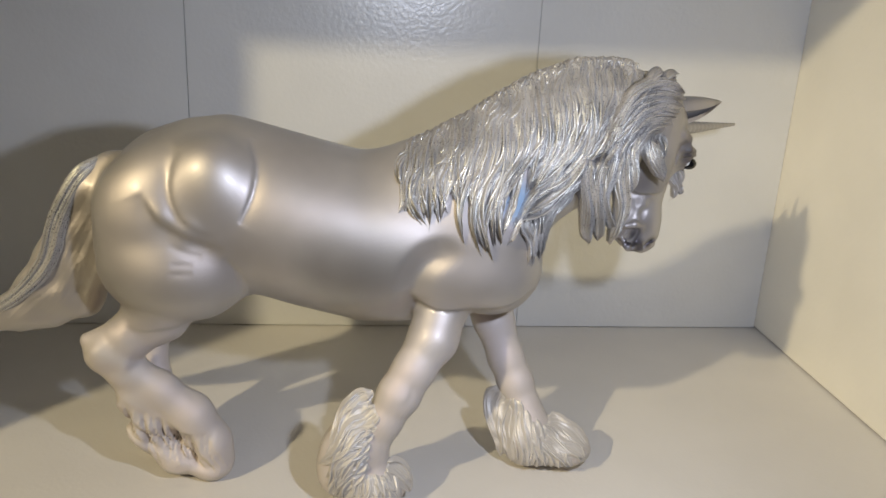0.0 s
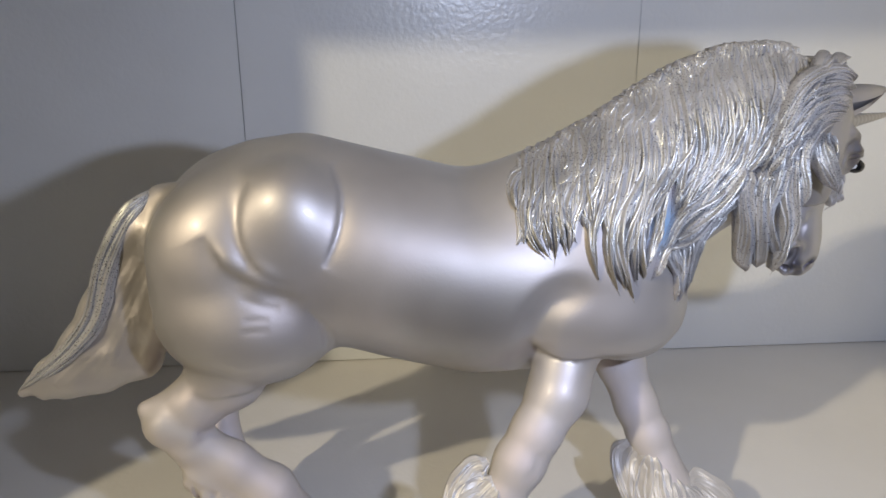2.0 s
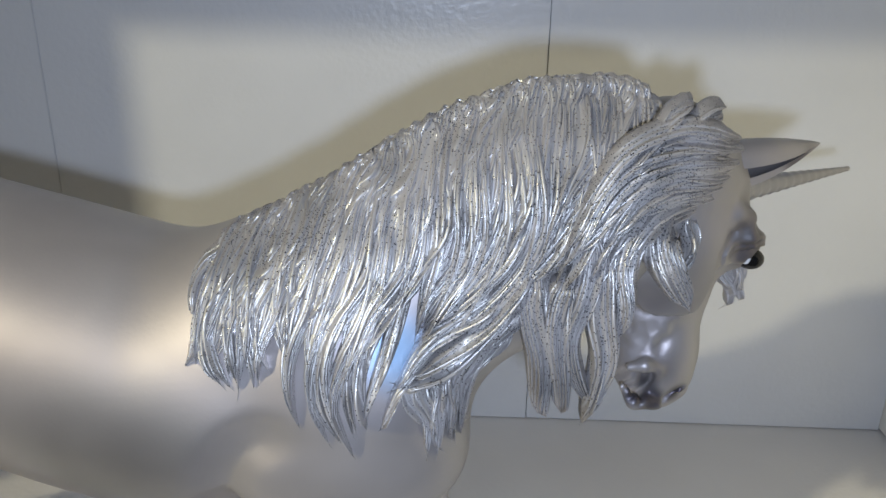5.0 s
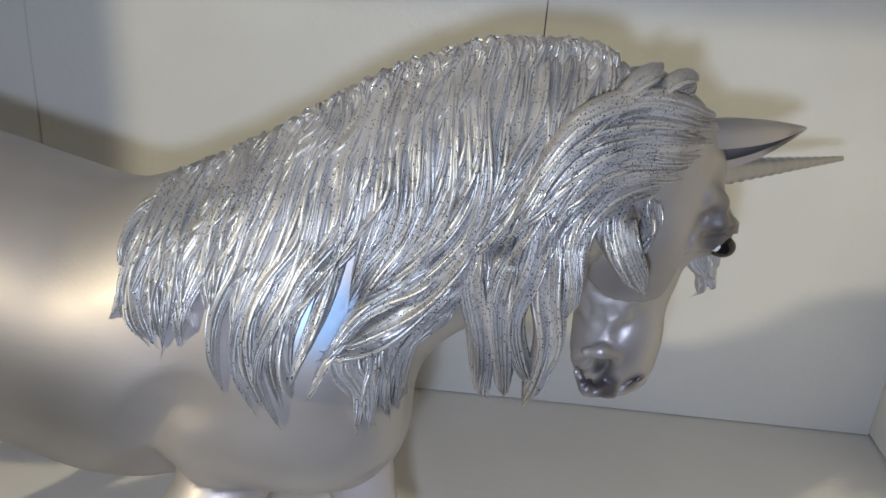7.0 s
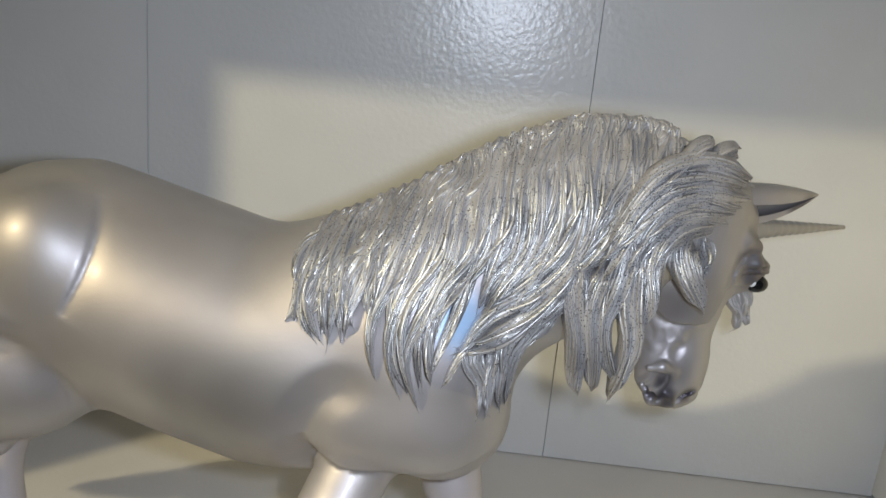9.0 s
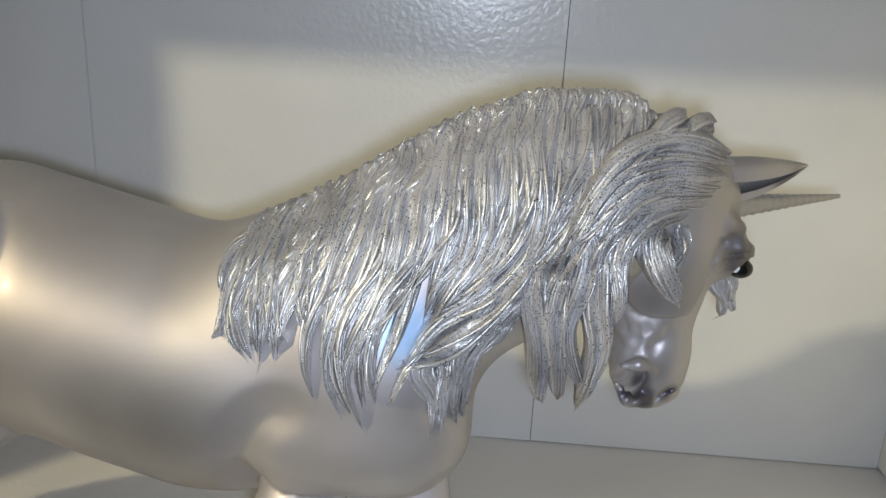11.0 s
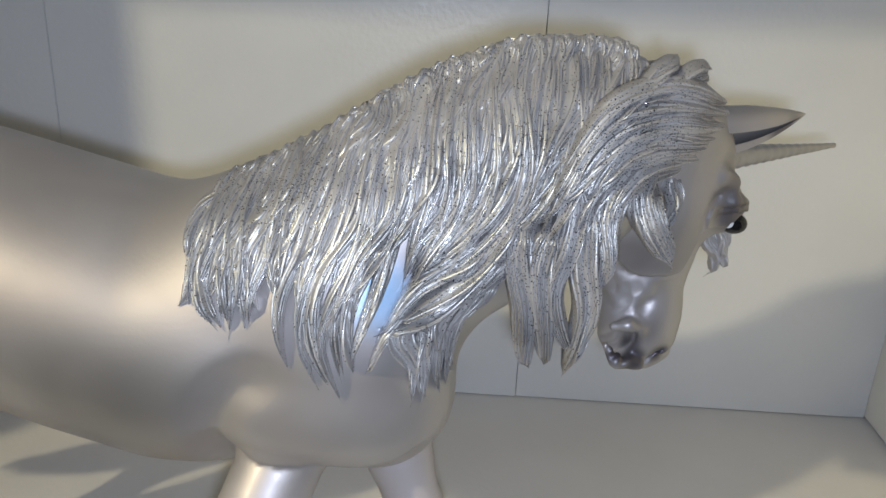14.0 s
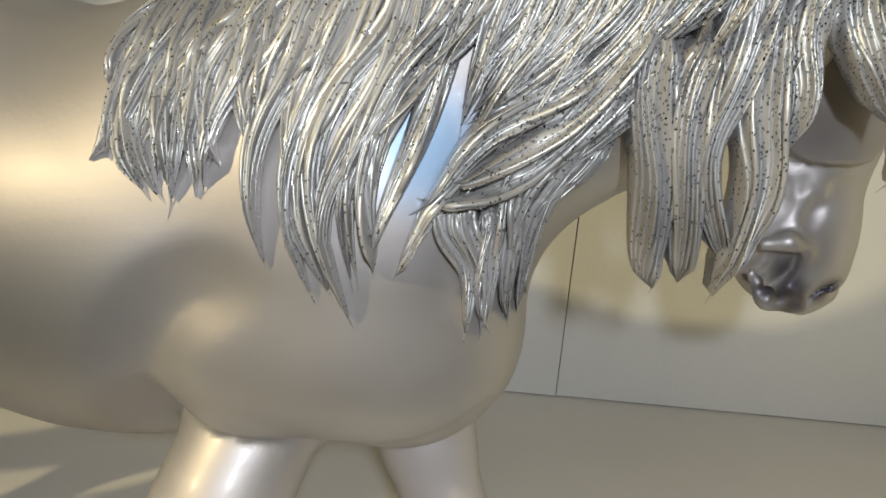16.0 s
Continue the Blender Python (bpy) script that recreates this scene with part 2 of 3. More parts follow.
class Cast:
    """A solid that is blended from rounded masses, on a grid."""

    def __init__(self, low, high, step):
        self.low, self.step = np.array(low, float), step
        self.size = np.ceil((np.array(high) - self.low) / step).astype(int) + 1
        self.field = np.full(self.size, 0.05, np.float32)

    def window(self, low, high):
        a = np.clip(np.floor((np.array(low) - self.low) / self.step).astype(int), 0, self.size)
        b = np.clip(np.ceil((np.array(high) - self.low) / self.step).astype(int) + 1, 0, self.size)
        cut = tuple(slice(i, j) for i, j in zip(a, b))
        axes = [self.low[k] + self.step * np.arange(a[k], b[k]) for k in range(3)]
        return cut, np.meshgrid(*axes, indexing="ij", sparse=True)

    def blend(self, cut, d, k, carve=False):
        f = self.field[cut]
        if f.size == 0:
            return
        if carve:
            h = np.clip(0.5 - 0.5 * (f + d) / k, 0, 1)
            self.field[cut] = f * (1 - h) - d * h + k * h * (1 - h)
        else:
            h = np.clip(0.5 + 0.5 * (f - d) / k, 0, 1)
            self.field[cut] = f * (1 - h) + d * h - k * h * (1 - h)

    def limb(self, a, b, ra, rb, k=0.008, flat=1.0, carve=False):
        """A tapered round limb from a to b; flat squeezes it sideways (in y)."""
        a, b = np.array(a, float), np.array(b, float)
        r = max(ra, rb) + k + 0.003
        cut, (x, y, z) = self.window(np.minimum(a, b) - r, np.maximum(a, b) + r)
        s = np.array([1, 1 / flat, 1])
        ab = (b - a) * s
        px, py, pz = x - a[0], (y - a[1]) * s[1], z - a[2]
        t = np.clip((px * ab[0] + py * ab[1] + pz * ab[2]) / max(1e-9, ab @ ab), 0, 1)
        d = np.sqrt((px - ab[0] * t) ** 2 + (py - ab[1] * t) ** 2 + (pz - ab[2] * t) ** 2) - (ra + (rb - ra) * t)
        self.blend(cut, (d * min(1.0, flat)).astype(np.float32), k, carve)

    def chain(self, points, k=0.008, flat=1.0, carve=False):
        for p, q in zip(points, points[1:]):
            self.limb(p[:3], q[:3], p[3], q[3], k, flat, carve)

    def egg(self, c, r, k=0.01, lean=0.0, carve=False):
        """An ellipsoid with half-axes r, turned by lean degrees in the side view."""
        c, r = np.array(c, float), np.array(r, float)
        m = max(r) + k + 0.003
        cut, (x, y, z) = self.window(c - m, c + m)
        ca, sa = math.cos(radians(lean)), math.sin(radians(lean))
        px, pz = (x - c[0]) * ca + (z - c[2]) * sa, -(x - c[0]) * sa + (z - c[2]) * ca
        d = (np.sqrt((px / r[0]) ** 2 + ((y - c[1]) / r[1]) ** 2 + (pz / r[2]) ** 2) - 1) * min(r)
        self.blend(cut, d.astype(np.float32), k, carve)

    def barrel(self, xs, tops, bottoms, widths, mids, k=0.01):
        """The trunk: an oval for every x, smoothly led through the stations."""
        cut, (x, y, z) = self.window((xs[0], 0, 0), (xs[-1], 1, 1))
        xx = x[:, 0, 0]
        soft = lambda v: np.convolve(np.pad(np.interp(xx, xs, v), 5, mode="edge"), np.ones(11) / 11, "valid")[:, None, None]
        t, b, w, m = soft(tops), soft(bottoms), soft(widths), soft(mids)
        h, c = (t - b) / 2, (t + b) / 2
        d = (np.sqrt(((y - m) / w) ** 2 + ((z - c) / h) ** 2) - 1) * np.minimum(w, h)
        self.blend(cut, d.astype(np.float32), k)

    def near_side(self):
        """For each (x, z) the y of the side that faces the open front, softened; holes are filled from round about."""
        f = self.field
        inside = f < 0
        first = np.argmax(inside, axis=1)
        some = inside.any(axis=1)
        i, k = np.nonzero(some)
        j = np.maximum(first[i, k], 1)
        f0, f1 = f[i, j - 1, k], f[i, j, k]
        y = np.full(some.shape, np.nan)
        y[i, k] = self.low[1] + self.step * (j - 1 + f0 / (f0 - f1 + 1e-9))
        return y

    def surface(self):
        """The zero surface as vertices and quads."""
        f = self.field
        nx, ny, nz = f.shape
        ins = f < 0
        total = np.zeros((nx - 1, ny - 1, nz - 1, 3), np.float32)
        count = np.zeros((nx - 1, ny - 1, nz - 1), np.int16)
        for ax in range(3):
            o = [a for a in range(3) if a != ax]
            lo = [slice(None)] * 3
            hi = [slice(None)] * 3
            lo[ax], hi[ax] = slice(0, -1), slice(1, None)
            c = ins[tuple(lo)] != ins[tuple(hi)]
            at = np.argwhere(c)
            a, b = f[tuple(lo)][c], f[tuple(hi)][c]
            p = at.astype(np.float32)
            p[:, ax] += a / (a - b)
            for u in (0, 1):
                for v in (0, 1):
                    q = at.copy()
                    q[:, o[0]] -= u
                    q[:, o[1]] -= v
                    ok = (q >= 0).all(1) & (q[:, 0] < nx - 1) & (q[:, 1] < ny - 1) & (q[:, 2] < nz - 1)
                    np.add.at(total, tuple(q[ok].T), p[ok])
                    np.add.at(count, tuple(q[ok].T), 1)
        live = count > 0
        index = np.full(live.shape, -1)
        index[live] = np.arange(live.sum())
        verts = total[live] / count[live][:, None] * self.step + self.low
        quads = []
        for ax in range(3):
            o = [a for a in range(3) if a != ax]
            lo = [slice(1, -1)] * 3
            hi = [slice(1, -1)] * 3
            lo[ax], hi[ax] = slice(0, -1), slice(1, None)
            A, B = ins[tuple(lo)], ins[tuple(hi)]
            at = np.argwhere(A != B)
            flip = A[A != B] ^ (ax == 1)
            at[:, o[0]] += 1
            at[:, o[1]] += 1
            ring = []
            for u, v in ((1, 1), (0, 1), (0, 0), (1, 0)):
                q = at.copy()
                q[:, o[0]] -= u
                q[:, o[1]] -= v
                ring.append(index[tuple(q.T)])
            ring = np.stack(ring, 1)
            ring[~flip] = ring[~flip][:, ::-1]
            quads.append(ring)
        quads = np.concatenate(quads)
        return verts, quads[(quads >= 0).all(1)]


def groove(solid, points, r, depth, k=0.003):
    """Press a fold of even depth into the near side along (x, z) points."""
    side_now = solid.near_side()
    way = curve([(p[0], 0, p[1]) for p in points], 18)
    i = np.clip(((way[:, 0] - solid.low[0]) / solid.step).round().astype(int), 0, side_now.shape[0] - 1)
    j = np.clip(((way[:, 2] - solid.low[2]) / solid.step).round().astype(int), 0, side_now.shape[1] - 1)
    y = side_now[i, j]
    ok = ~np.isnan(y)
    y = np.interp(np.arange(18), np.arange(18)[ok], y[ok])
    fade = np.sin(np.pi * np.linspace(0.04, 0.96, 18)) ** 0.6
    way[:, 1] = y - r + depth * fade
    solid.chain([(*w, r) for w in way], k, carve=True)


def fold(solid, points, depth, wide, sharp=0.0012, ends=0.5, reach=0.41):
    """A crisp overlapping fold on the near side: the skin drops to the right hand of the way through (x, z) and climbs back over wide."""
    way = curve([(p[0], 0, p[1]) for p in points], 60)[:, [0, 2]]
    tan = np.gradient(way, axis=0)
    tan /= np.linalg.norm(tan, axis=1)[:, None] + 1e-12
    m = 4 * wide
    (cx, cy, cz), (x, y, z) = solid.window((way[:, 0].min() - m, 0, way[:, 1].min() - m), (way[:, 0].max() + m, reach, way[:, 1].max() + m))
    xs, zs = x[:, 0, 0], z[0, 0, :]
    dx, dz = xs[:, None, None] - way[:, 0], zs[None, :, None] - way[:, 1]
    far = dx ** 2 + dz ** 2
    n = far.argmin(-1)
    away = np.sqrt(far.min(-1))
    hand = np.take_along_axis(dx, n[..., None], -1)[..., 0] * tan[n, 1] - np.take_along_axis(dz, n[..., None], -1)[..., 0] * tan[n, 0]
    s = np.where(hand > 0, away, -away)
    step = 1 / (1 + np.exp(-np.clip(s / sharp * 3, -30, 30)))
    fade = np.sin(np.pi * np.clip(n / 59, 0.0, 1.0)) ** ends
    drop = depth * step * np.exp(-np.clip(s, 0, None) / wide) * fade
    keep = np.clip((reach - y) / 0.006, 0, 1)
    solid.field[cx, cy, cz] += (drop[:, None, :] * keep).astype(np.float32)


def soften(solid, x0, x1, times):
    """Rub the solid smooth between x0 and x1, fading out to both ends."""
    a, b = (int(round((x - solid.low[0]) / solid.step)) for x in (x0, x1))
    f = solid.field[a:b].copy()
    for _ in range(times):
        f[1:-1] = (f[:-2] + f[1:-1] + f[2:]) / 3
    w = np.clip(2 * np.sin(np.pi * np.linspace(0, 1, b - a)), 0, 1)[:, None, None].astype(np.float32)
    solid.field[a:b] = solid.field[a:b] * (1 - w) + f * w


class Pile:
    """Gathers the pieces of one cast mesh."""

    def __init__(self):
        self.v, self.f, self.m, self.n = [], [], [], 0

    def add(self, verts, faces, slot):
        self.v.append(np.asarray(verts))
        self.f += (np.asarray(faces) + self.n).tolist()
        self.m += [slot] * len(faces)
        self.n += len(verts)

    def tube(self, path, radii, slot, sides=6, flat=1.0):
        path, radii = np.asarray(path), np.asarray(radii)
        tan = np.gradient(path, axis=0)
        tan /= np.linalg.norm(tan, axis=1)[:, None] + 1e-12
        side = np.cross(tan, np.array([0.0, 1.0, 0.0]))
        side /= np.linalg.norm(side, axis=1)[:, None] + 1e-9
        up = np.cross(side, tan)
        a = np.linspace(0, 2 * np.pi, sides, endpoint=False)
        ring = path[:, None] + radii[:, None, None] * (side[:, None] * np.cos(a)[None, :, None] + flat * up[:, None] * np.sin(a)[None, :, None])
        n = len(path)
        i, j = np.meshgrid(np.arange(n - 1), np.arange(sides), indexing="ij")
        k = (j + 1) % sides
        quads = np.stack([i * sides + j, i * sides + k, (i + 1) * sides + k, (i + 1) * sides + j], -1).reshape(-1, 4)
        self.add(ring.reshape(-1, 3), quads, slot)


rng = np.random.default_rng(7)
pile = Pile()
S_BODY, S_HAIR, S_FEATHER, S_SOOT, S_EYE, S_HORN, S_SHADE, S_DOT = range(8)


cast = Cast((-0.165, 0.335, -0.004), (0.215, 0.485, 0.226), 0.001)
# trunk
cast.barrel([-0.104, -0.098, -0.082, -0.062, -0.040, -0.010, 0.022, 0.050, 0.080, 0.100, 0.108],
            [0.146, 0.156, 0.168, 0.178, 0.181, 0.173, 0.165, 0.167, 0.165, 0.150, 0.135],
            [0.132, 0.116, 0.100, 0.096, 0.097, 0.0880, 0.0805, 0.0810, 0.087, 0.096, 0.112],
            [0.006, 0.018, 0.032, 0.0375, 0.0400, 0.0430, 0.0440, 0.0410, 0.034, 0.024, 0.008],
            [0.418, 0.418, 0.418, 0.417, 0.416, 0.4145, 0.412, 0.408, 0.405, 0.403, 0.402])
# quarters
for y in (0.397, 0.438):
    cast.egg((-0.066, y, 0.134), (0.036, 0.022, 0.036), 0.010, lean=20)
    cast.egg((-0.0655, y, 0.1115), (0.0335, 0.0235, 0.0255), 0.008, lean=-6)
# flank hollow, thigh, stifle and the ridges between them
soften(cast, -0.045, 0.012, 10)
cast.egg((-0.0640, 0.3955, 0.1120), (0.0295, 0.0235, 0.0235), 0.006, lean=-12)
cast.chain([(-0.0740, 0.3870, 0.1500, 0.0040), (-0.0670, 0.3835, 0.1415, 0.0062), (-0.0570, 0.3820, 0.1350, 0.0062), (-0.0460, 0.3840, 0.1310, 0.0040)], 0.006)
cast.egg((-0.0445, 0.3905, 0.1540), (0.0182, 0.0160, 0.0212), 0.0060, lean=15)
fold(cast, [(-0.0590, 0.1710), (-0.0625, 0.1620), (-0.0628, 0.1520), (-0.0590, 0.1425), (-0.0520, 0.1365), (-0.0430, 0.1330)], 0.0024, 0.0060, 0.0026, ends=0.8)
fold(cast, [(-0.0755, 0.1530), (-0.0720, 0.1455), (-0.0665, 0.1392), (-0.0574, 0.1340), (-0.0480, 0.1302), (-0.0400, 0.1270)], 0.0032, 0.0056, 0.0028, ends=0.8)
fold(cast, [(-0.0340, 0.1400), (-0.0310, 0.1460), (-0.0282, 0.1530), (-0.0268, 0.1600), (-0.0272, 0.1665), (-0.0300, 0.1735)], 0.0020, 0.0034, 0.0014)
for x, z, d in ((-0.0400, 0.1240, 0.0012), (-0.0376, 0.1215, 0.0012), (-0.0352, 0.1190, 0.0010)):
    fold(cast, [(x, z), (x + 0.0030, z - 0.0070), (x + 0.0045, z - 0.0145), (x + 0.0040, z - 0.0200)], d, 0.0013, 0.0008)
fold(cast, [(-0.0640, 0.1218), (-0.0545, 0.1215)], 0.0007, 0.0012)
fold(cast, [(-0.0650, 0.1178), (-0.0545, 0.1175)], 0.0007, 0.0012)
fold(cast, [(-0.0640, 0.1300), (-0.0560, 0.1262), (-0.0500, 0.1248)], 0.0006, 0.0020)
# chest and shoulder
cast.egg((0.086, 0.403, 0.122), (0.0230, 0.028, 0.029), 0.010)
cast.egg((0.078, 0.3865, 0.134), (0.028, 0.0215, 0.034), 0.008)
groove(cast, [(0.0560, 0.1290), (0.0490, 0.1220), (0.0450, 0.1110), (0.0460, 0.0970), (0.0490, 0.0850)], 0.0045, 0.0007, 0.007)
soften(cast, 0.020, 0.080, 14)
cast.egg((0.0760, 0.3880, 0.1130), (0.0310, 0.0215, 0.0185), 0.008, lean=2)
cast.egg((0.084, 0.424, 0.112), (0.022, 0.016, 0.020), 0.008)
cast.egg((0.0880, 0.3950, 0.1090), (0.0180, 0.0220, 0.0190), 0.008)
# neck
cast.chain([(0.065, 0.405, 0.1430, 0.0340), (0.0960, 0.402, 0.1615, 0.0285), (0.127, 0.403, 0.1765, 0.0270), (0.150, 0.407, 0.1850, 0.0205)], 0.014, flat=0.72)
# fore legs
cast.chain([(0.0630, 0.388, 0.102, 0.0150), (0.0560, 0.377, 0.082, 0.0118), (0.0465, 0.371, 0.0685, 0.0098), (0.0395, 0.368, 0.0570, 0.0100), (0.0325, 0.366, 0.0440, 0.0084), (0.0265, 0.365, 0.0310, 0.0078), (0.0270, 0.364, 0.0140, 0.0100)], 0.004)
fold(cast, [(0.0380, 0.0560), (0.0430, 0.0600), (0.0440, 0.0660)], 0.0009, 0.0030, 0.0014, reach=0.375)
cast.egg((0.0135, 0.365, 0.0265), (0.0125, 0.0125, 0.0215), 0.006, lean=-14)
cast.egg((0.0290, 0.364, 0.010), (0.0150, 0.0140, 0.011), 0.005)
cast.chain([(0.086, 0.420, 0.100, 0.0150), (0.0930, 0.413, 0.0760, 0.0104), (0.1000, 0.407, 0.0560, 0.0090), (0.1050, 0.403, 0.0440, 0.0090), (0.1095, 0.399, 0.0320, 0.0082), (0.1160, 0.396, 0.0190, 0.0088)], 0.004)
cast.egg((0.111, 0.395, 0.015), (0.013, 0.014, 0.016), 0.006)
cast.egg((0.129, 0.393, 0.010), (0.018, 0.014, 0.010), 0.006, lean=-8)
fold(cast, [(0.0448, 0.1090), (0.0460, 0.1035), (0.0507, 0.1000), (0.0627, 0.0982), (0.0761, 0.0980), (0.0908, 0.1000), (0.1040, 0.1080)], 0.0034, 0.0052, 0.0016, ends=0.8)
for x, z, d in ((0.0440, 0.1040, 0.0011), (0.0420, 0.1045, 0.0009), (0.0404, 0.1060, 0.0006)):
    fold(cast, [(x, z), (x + 0.0008, z + 0.0065), (x + 0.0034, z + 0.0136), (x + 0.0080, z + 0.0198), (x + 0.0150, z + 0.0240)], d, 0.0022, 0.0012, ends=1.0)
# hind legs
cast.chain([(-0.066, 0.399, 0.104, 0.0200), (-0.0740, 0.395, 0.0900, 0.0150), (-0.0870, 0.392, 0.0790, 0.0108), (-0.0985, 0.391, 0.0710, 0.0092), (-0.0900, 0.391, 0.0615, 0.0088), (-0.0750, 0.391, 0.0500, 0.0088), (-0.0610, 0.391, 0.0360, 0.0106), (-0.0540, 0.391, 0.0200, 0.0120), (-0.0520, 0.391, 0.0110, 0.0115)], 0.004)
cast.chain([(-0.1070, 0.391, 0.0780, 0.0026), (-0.0940, 0.391, 0.0800, 0.005)], 0.005)
cast.chain([(-0.0990, 0.3845, 0.0745, 0.0028), (-0.0900, 0.3840, 0.0690, 0.0022)], 0.006)
cast.chain([(-0.0880, 0.391, 0.0460, 0.0090), (-0.0810, 0.391, 0.0310, 0.0100), (-0.0680, 0.391, 0.0150, 0.0110)], 0.006)
cast.chain([(-0.064, 0.436, 0.104, 0.016), (-0.076, 0.434, 0.080, 0.011), (-0.0850, 0.430, 0.060, 0.0080), (-0.0830, 0.424, 0.040, 0.0075), (-0.077, 0.420, 0.022, 0.0090), (-0.073, 0.418, 0.010, 0.011)], 0.004)
fold(cast, [(-0.0870, 0.0880), (-0.0800, 0.0860), (-0.0700, 0.0865), (-0.0600, 0.0870), (-0.0500, 0.0900)], 0.0018, 0.0040, 0.0016, ends=0.8)
# wavy feather of the hind leg
for k in range(22):
    a = k / 21
    x, z, w = -0.0945 + 0.036 * a, 0.0520 - 0.022 * a, 0.0012 * math.sin(4.7 * k)
    fold(cast, [(x, z), (x - 0.0015 + w + 0.004 * a, z - 0.009), (x + 0.0030 - w + 0.003 * a, z - 0.017), (x + 0.0080 + 0.002 * a, z - 0.026 + 0.004 * a)], 0.0024 + 0.0009 * math.sin(9 * k), 0.0016, 0.0007, ends=0.6)
for k in range(14):
    a = k / 13
    x, z, w = -0.0800 + 0.031 * a, 0.0330 - 0.002 * a, 0.0010 * math.sin(5.3 * k)
    fold(cast, [(x, z), (x + w - 0.001, z - 0.007), (x - w + 0.002 * a, z - 0.014), (x + 0.0020 + 0.003 * a, z - 0.022)], 0.0020 + 0.0008 * math.sin(8 * k), 0.0014, 0.0007, ends=0.6)
# tail: a broad wedge of smooth swathes, drawn out to one tip
for dx, dz, y in ((0.0, 0.0, 0.412), (0.010, -0.009, 0.411), (0.019, -0.018, 0.413)):
    cast.chain([(-0.0960 + 0.2 * dx, y + 0.003, 0.1560 + 0.2 * dz, 0.0060), (-0.1065 + 0.5 * dx, y, 0.1450 + 0.5 * dz, 0.0085), (-0.1150 + 0.8 * dx, y, 0.1270, 0.0090), (-0.1225 + dx, y, 0.1110 + 0.2 * dz, 0.0092), (-0.1330 + 1.1 * dx, y, 0.0970 + 0.4 * dz, 0.0080), (-0.1480 + 1.1 * dx, y, 0.0850 + 0.2 * dz, 0.0050), (-0.1600 + 0.9 * dx, y, 0.0770 + 0.1 * dz, 0.0022)], 0.005, flat=0.75)
for k in range(9):
    a = (k + 0.6) / 9
    x, sway = -0.1010 + 0.006 * a, 0.0016 * math.sin(5 * k)
    fold(cast, [(x, 0.1500 - 0.020 * a), (-0.1190 + 0.0185 * a + sway, 0.1220 - 0.006 * a), (-0.1290 + 0.0230 * a - sway, 0.1030 - 0.006 * a), (-0.1400 + 0.0270 * a + sway, 0.0930 - 0.009 * a), (-0.1540 + 0.0330 * a, 0.0810 - 0.004 * a)], 0.0013 + 0.0006 * math.sin(7 * k), 0.0034, 0.0012)
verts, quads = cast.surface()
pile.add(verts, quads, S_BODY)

# head, cast finer
skull = Cast((0.125, 0.375, 0.100), (0.220, 0.460, 0.216), 0.0007)
skull.chain([(0.150, 0.410, 0.187, 0.019), (0.163, 0.414, 0.1895, 0.0160), (0.172, 0.419, 0.188, 0.0095), (0.178, 0.421, 0.180, 0.009)], 0.006, flat=0.9)
skull.chain([(0.162, 0.414, 0.182, 0.020), (0.163, 0.415, 0.166, 0.0195), (0.1645, 0.415, 0.148, 0.0135), (0.1655, 0.414, 0.132, 0.0110), (0.1645, 0.412, 0.1260, 0.0112)], 0.006, flat=0.85)
skull.chain([(0.178, 0.421, 0.180, 0.009), (0.1815, 0.420, 0.166, 0.0085), (0.1728, 0.418, 0.148, 0.0072), (0.1692, 0.416, 0.132, 0.0072), (0.1690, 0.413, 0.1235, 0.0066)], 0.006)
# lids and brow
skull.egg((0.1865, 0.4165, 0.1640), (0.0062, 0.007, 0.0070), 0.004)
skull.chain([(0.1800, 0.4085, 0.1700, 0.0012), (0.1870, 0.4095, 0.1690, 0.0018), (0.1925, 0.4150, 0.1672, 0.0012)], 0.002)
skull.chain([(0.1830, 0.4085, 0.1668, 0.0008), (0.1885, 0.4100, 0.1662, 0.0012), (0.1930, 0.4150, 0.1650, 0.0009)], 0.0012)
skull.chain([(0.1820, 0.4075, 0.1770, 0.0020), (0.1865, 0.4110, 0.1745, 0.0020)], 0.004)
# cheek rim, nostril, lips
skull.chain([(0.1560, 0.4025, 0.1310, 0.0018), (0.1600, 0.4015, 0.1322, 0.0018), (0.1640, 0.4025, 0.1300, 0.0016)], 0.003)
skull.chain([(0.1545, 0.4015, 0.1250, 0.0018), (0.1580, 0.4010, 0.1205, 0.0020), (0.1650, 0.4025, 0.1185, 0.0020)], 0.003)
skull.chain([(0.1650, 0.4020, 0.1165, 0.0006), (0.1710, 0.4055, 0.1185, 0.0011), (0.1765, 0.4100, 0.1205, 0.0006)], 0.0015, carve=True)
skull.chain([(0.1680, 0.4080, 0.1170, 0.0022), (0.1735, 0.4115, 0.1185, 0.0022)], 0.003)
fold(skull, [(0.1515, 0.1549), (0.1543, 0.1519), (0.1593, 0.1480), (0.1664, 0.1474), (0.1730, 0.1476), (0.1754, 0.1501), (0.1772, 0.1560), (0.1775, 0.1616)], 0.0040, 0.0080, 0.0006, ends=0.3, reach=0.425)
for way, deep in (([(0.1593, 0.1291), (0.1589, 0.1245), (0.1559, 0.1210)], 0.0022), ([(0.1634, 0.1303), (0.1625, 0.1247), (0.1587, 0.1192)], 0.0026), ([(0.1575, 0.1286), (0.1562, 0.1257), (0.1544, 0.1232)], 0.0014)):
    fold(skull, way, deep, 0.0014, 0.0006, ends=0.5, reach=0.425)
fold(skull, [(0.1742, 0.1225), (0.1706, 0.1207), (0.1669, 0.1175)], 0.0026, 0.0010, 0.0005, ends=0.6, reach=0.425)
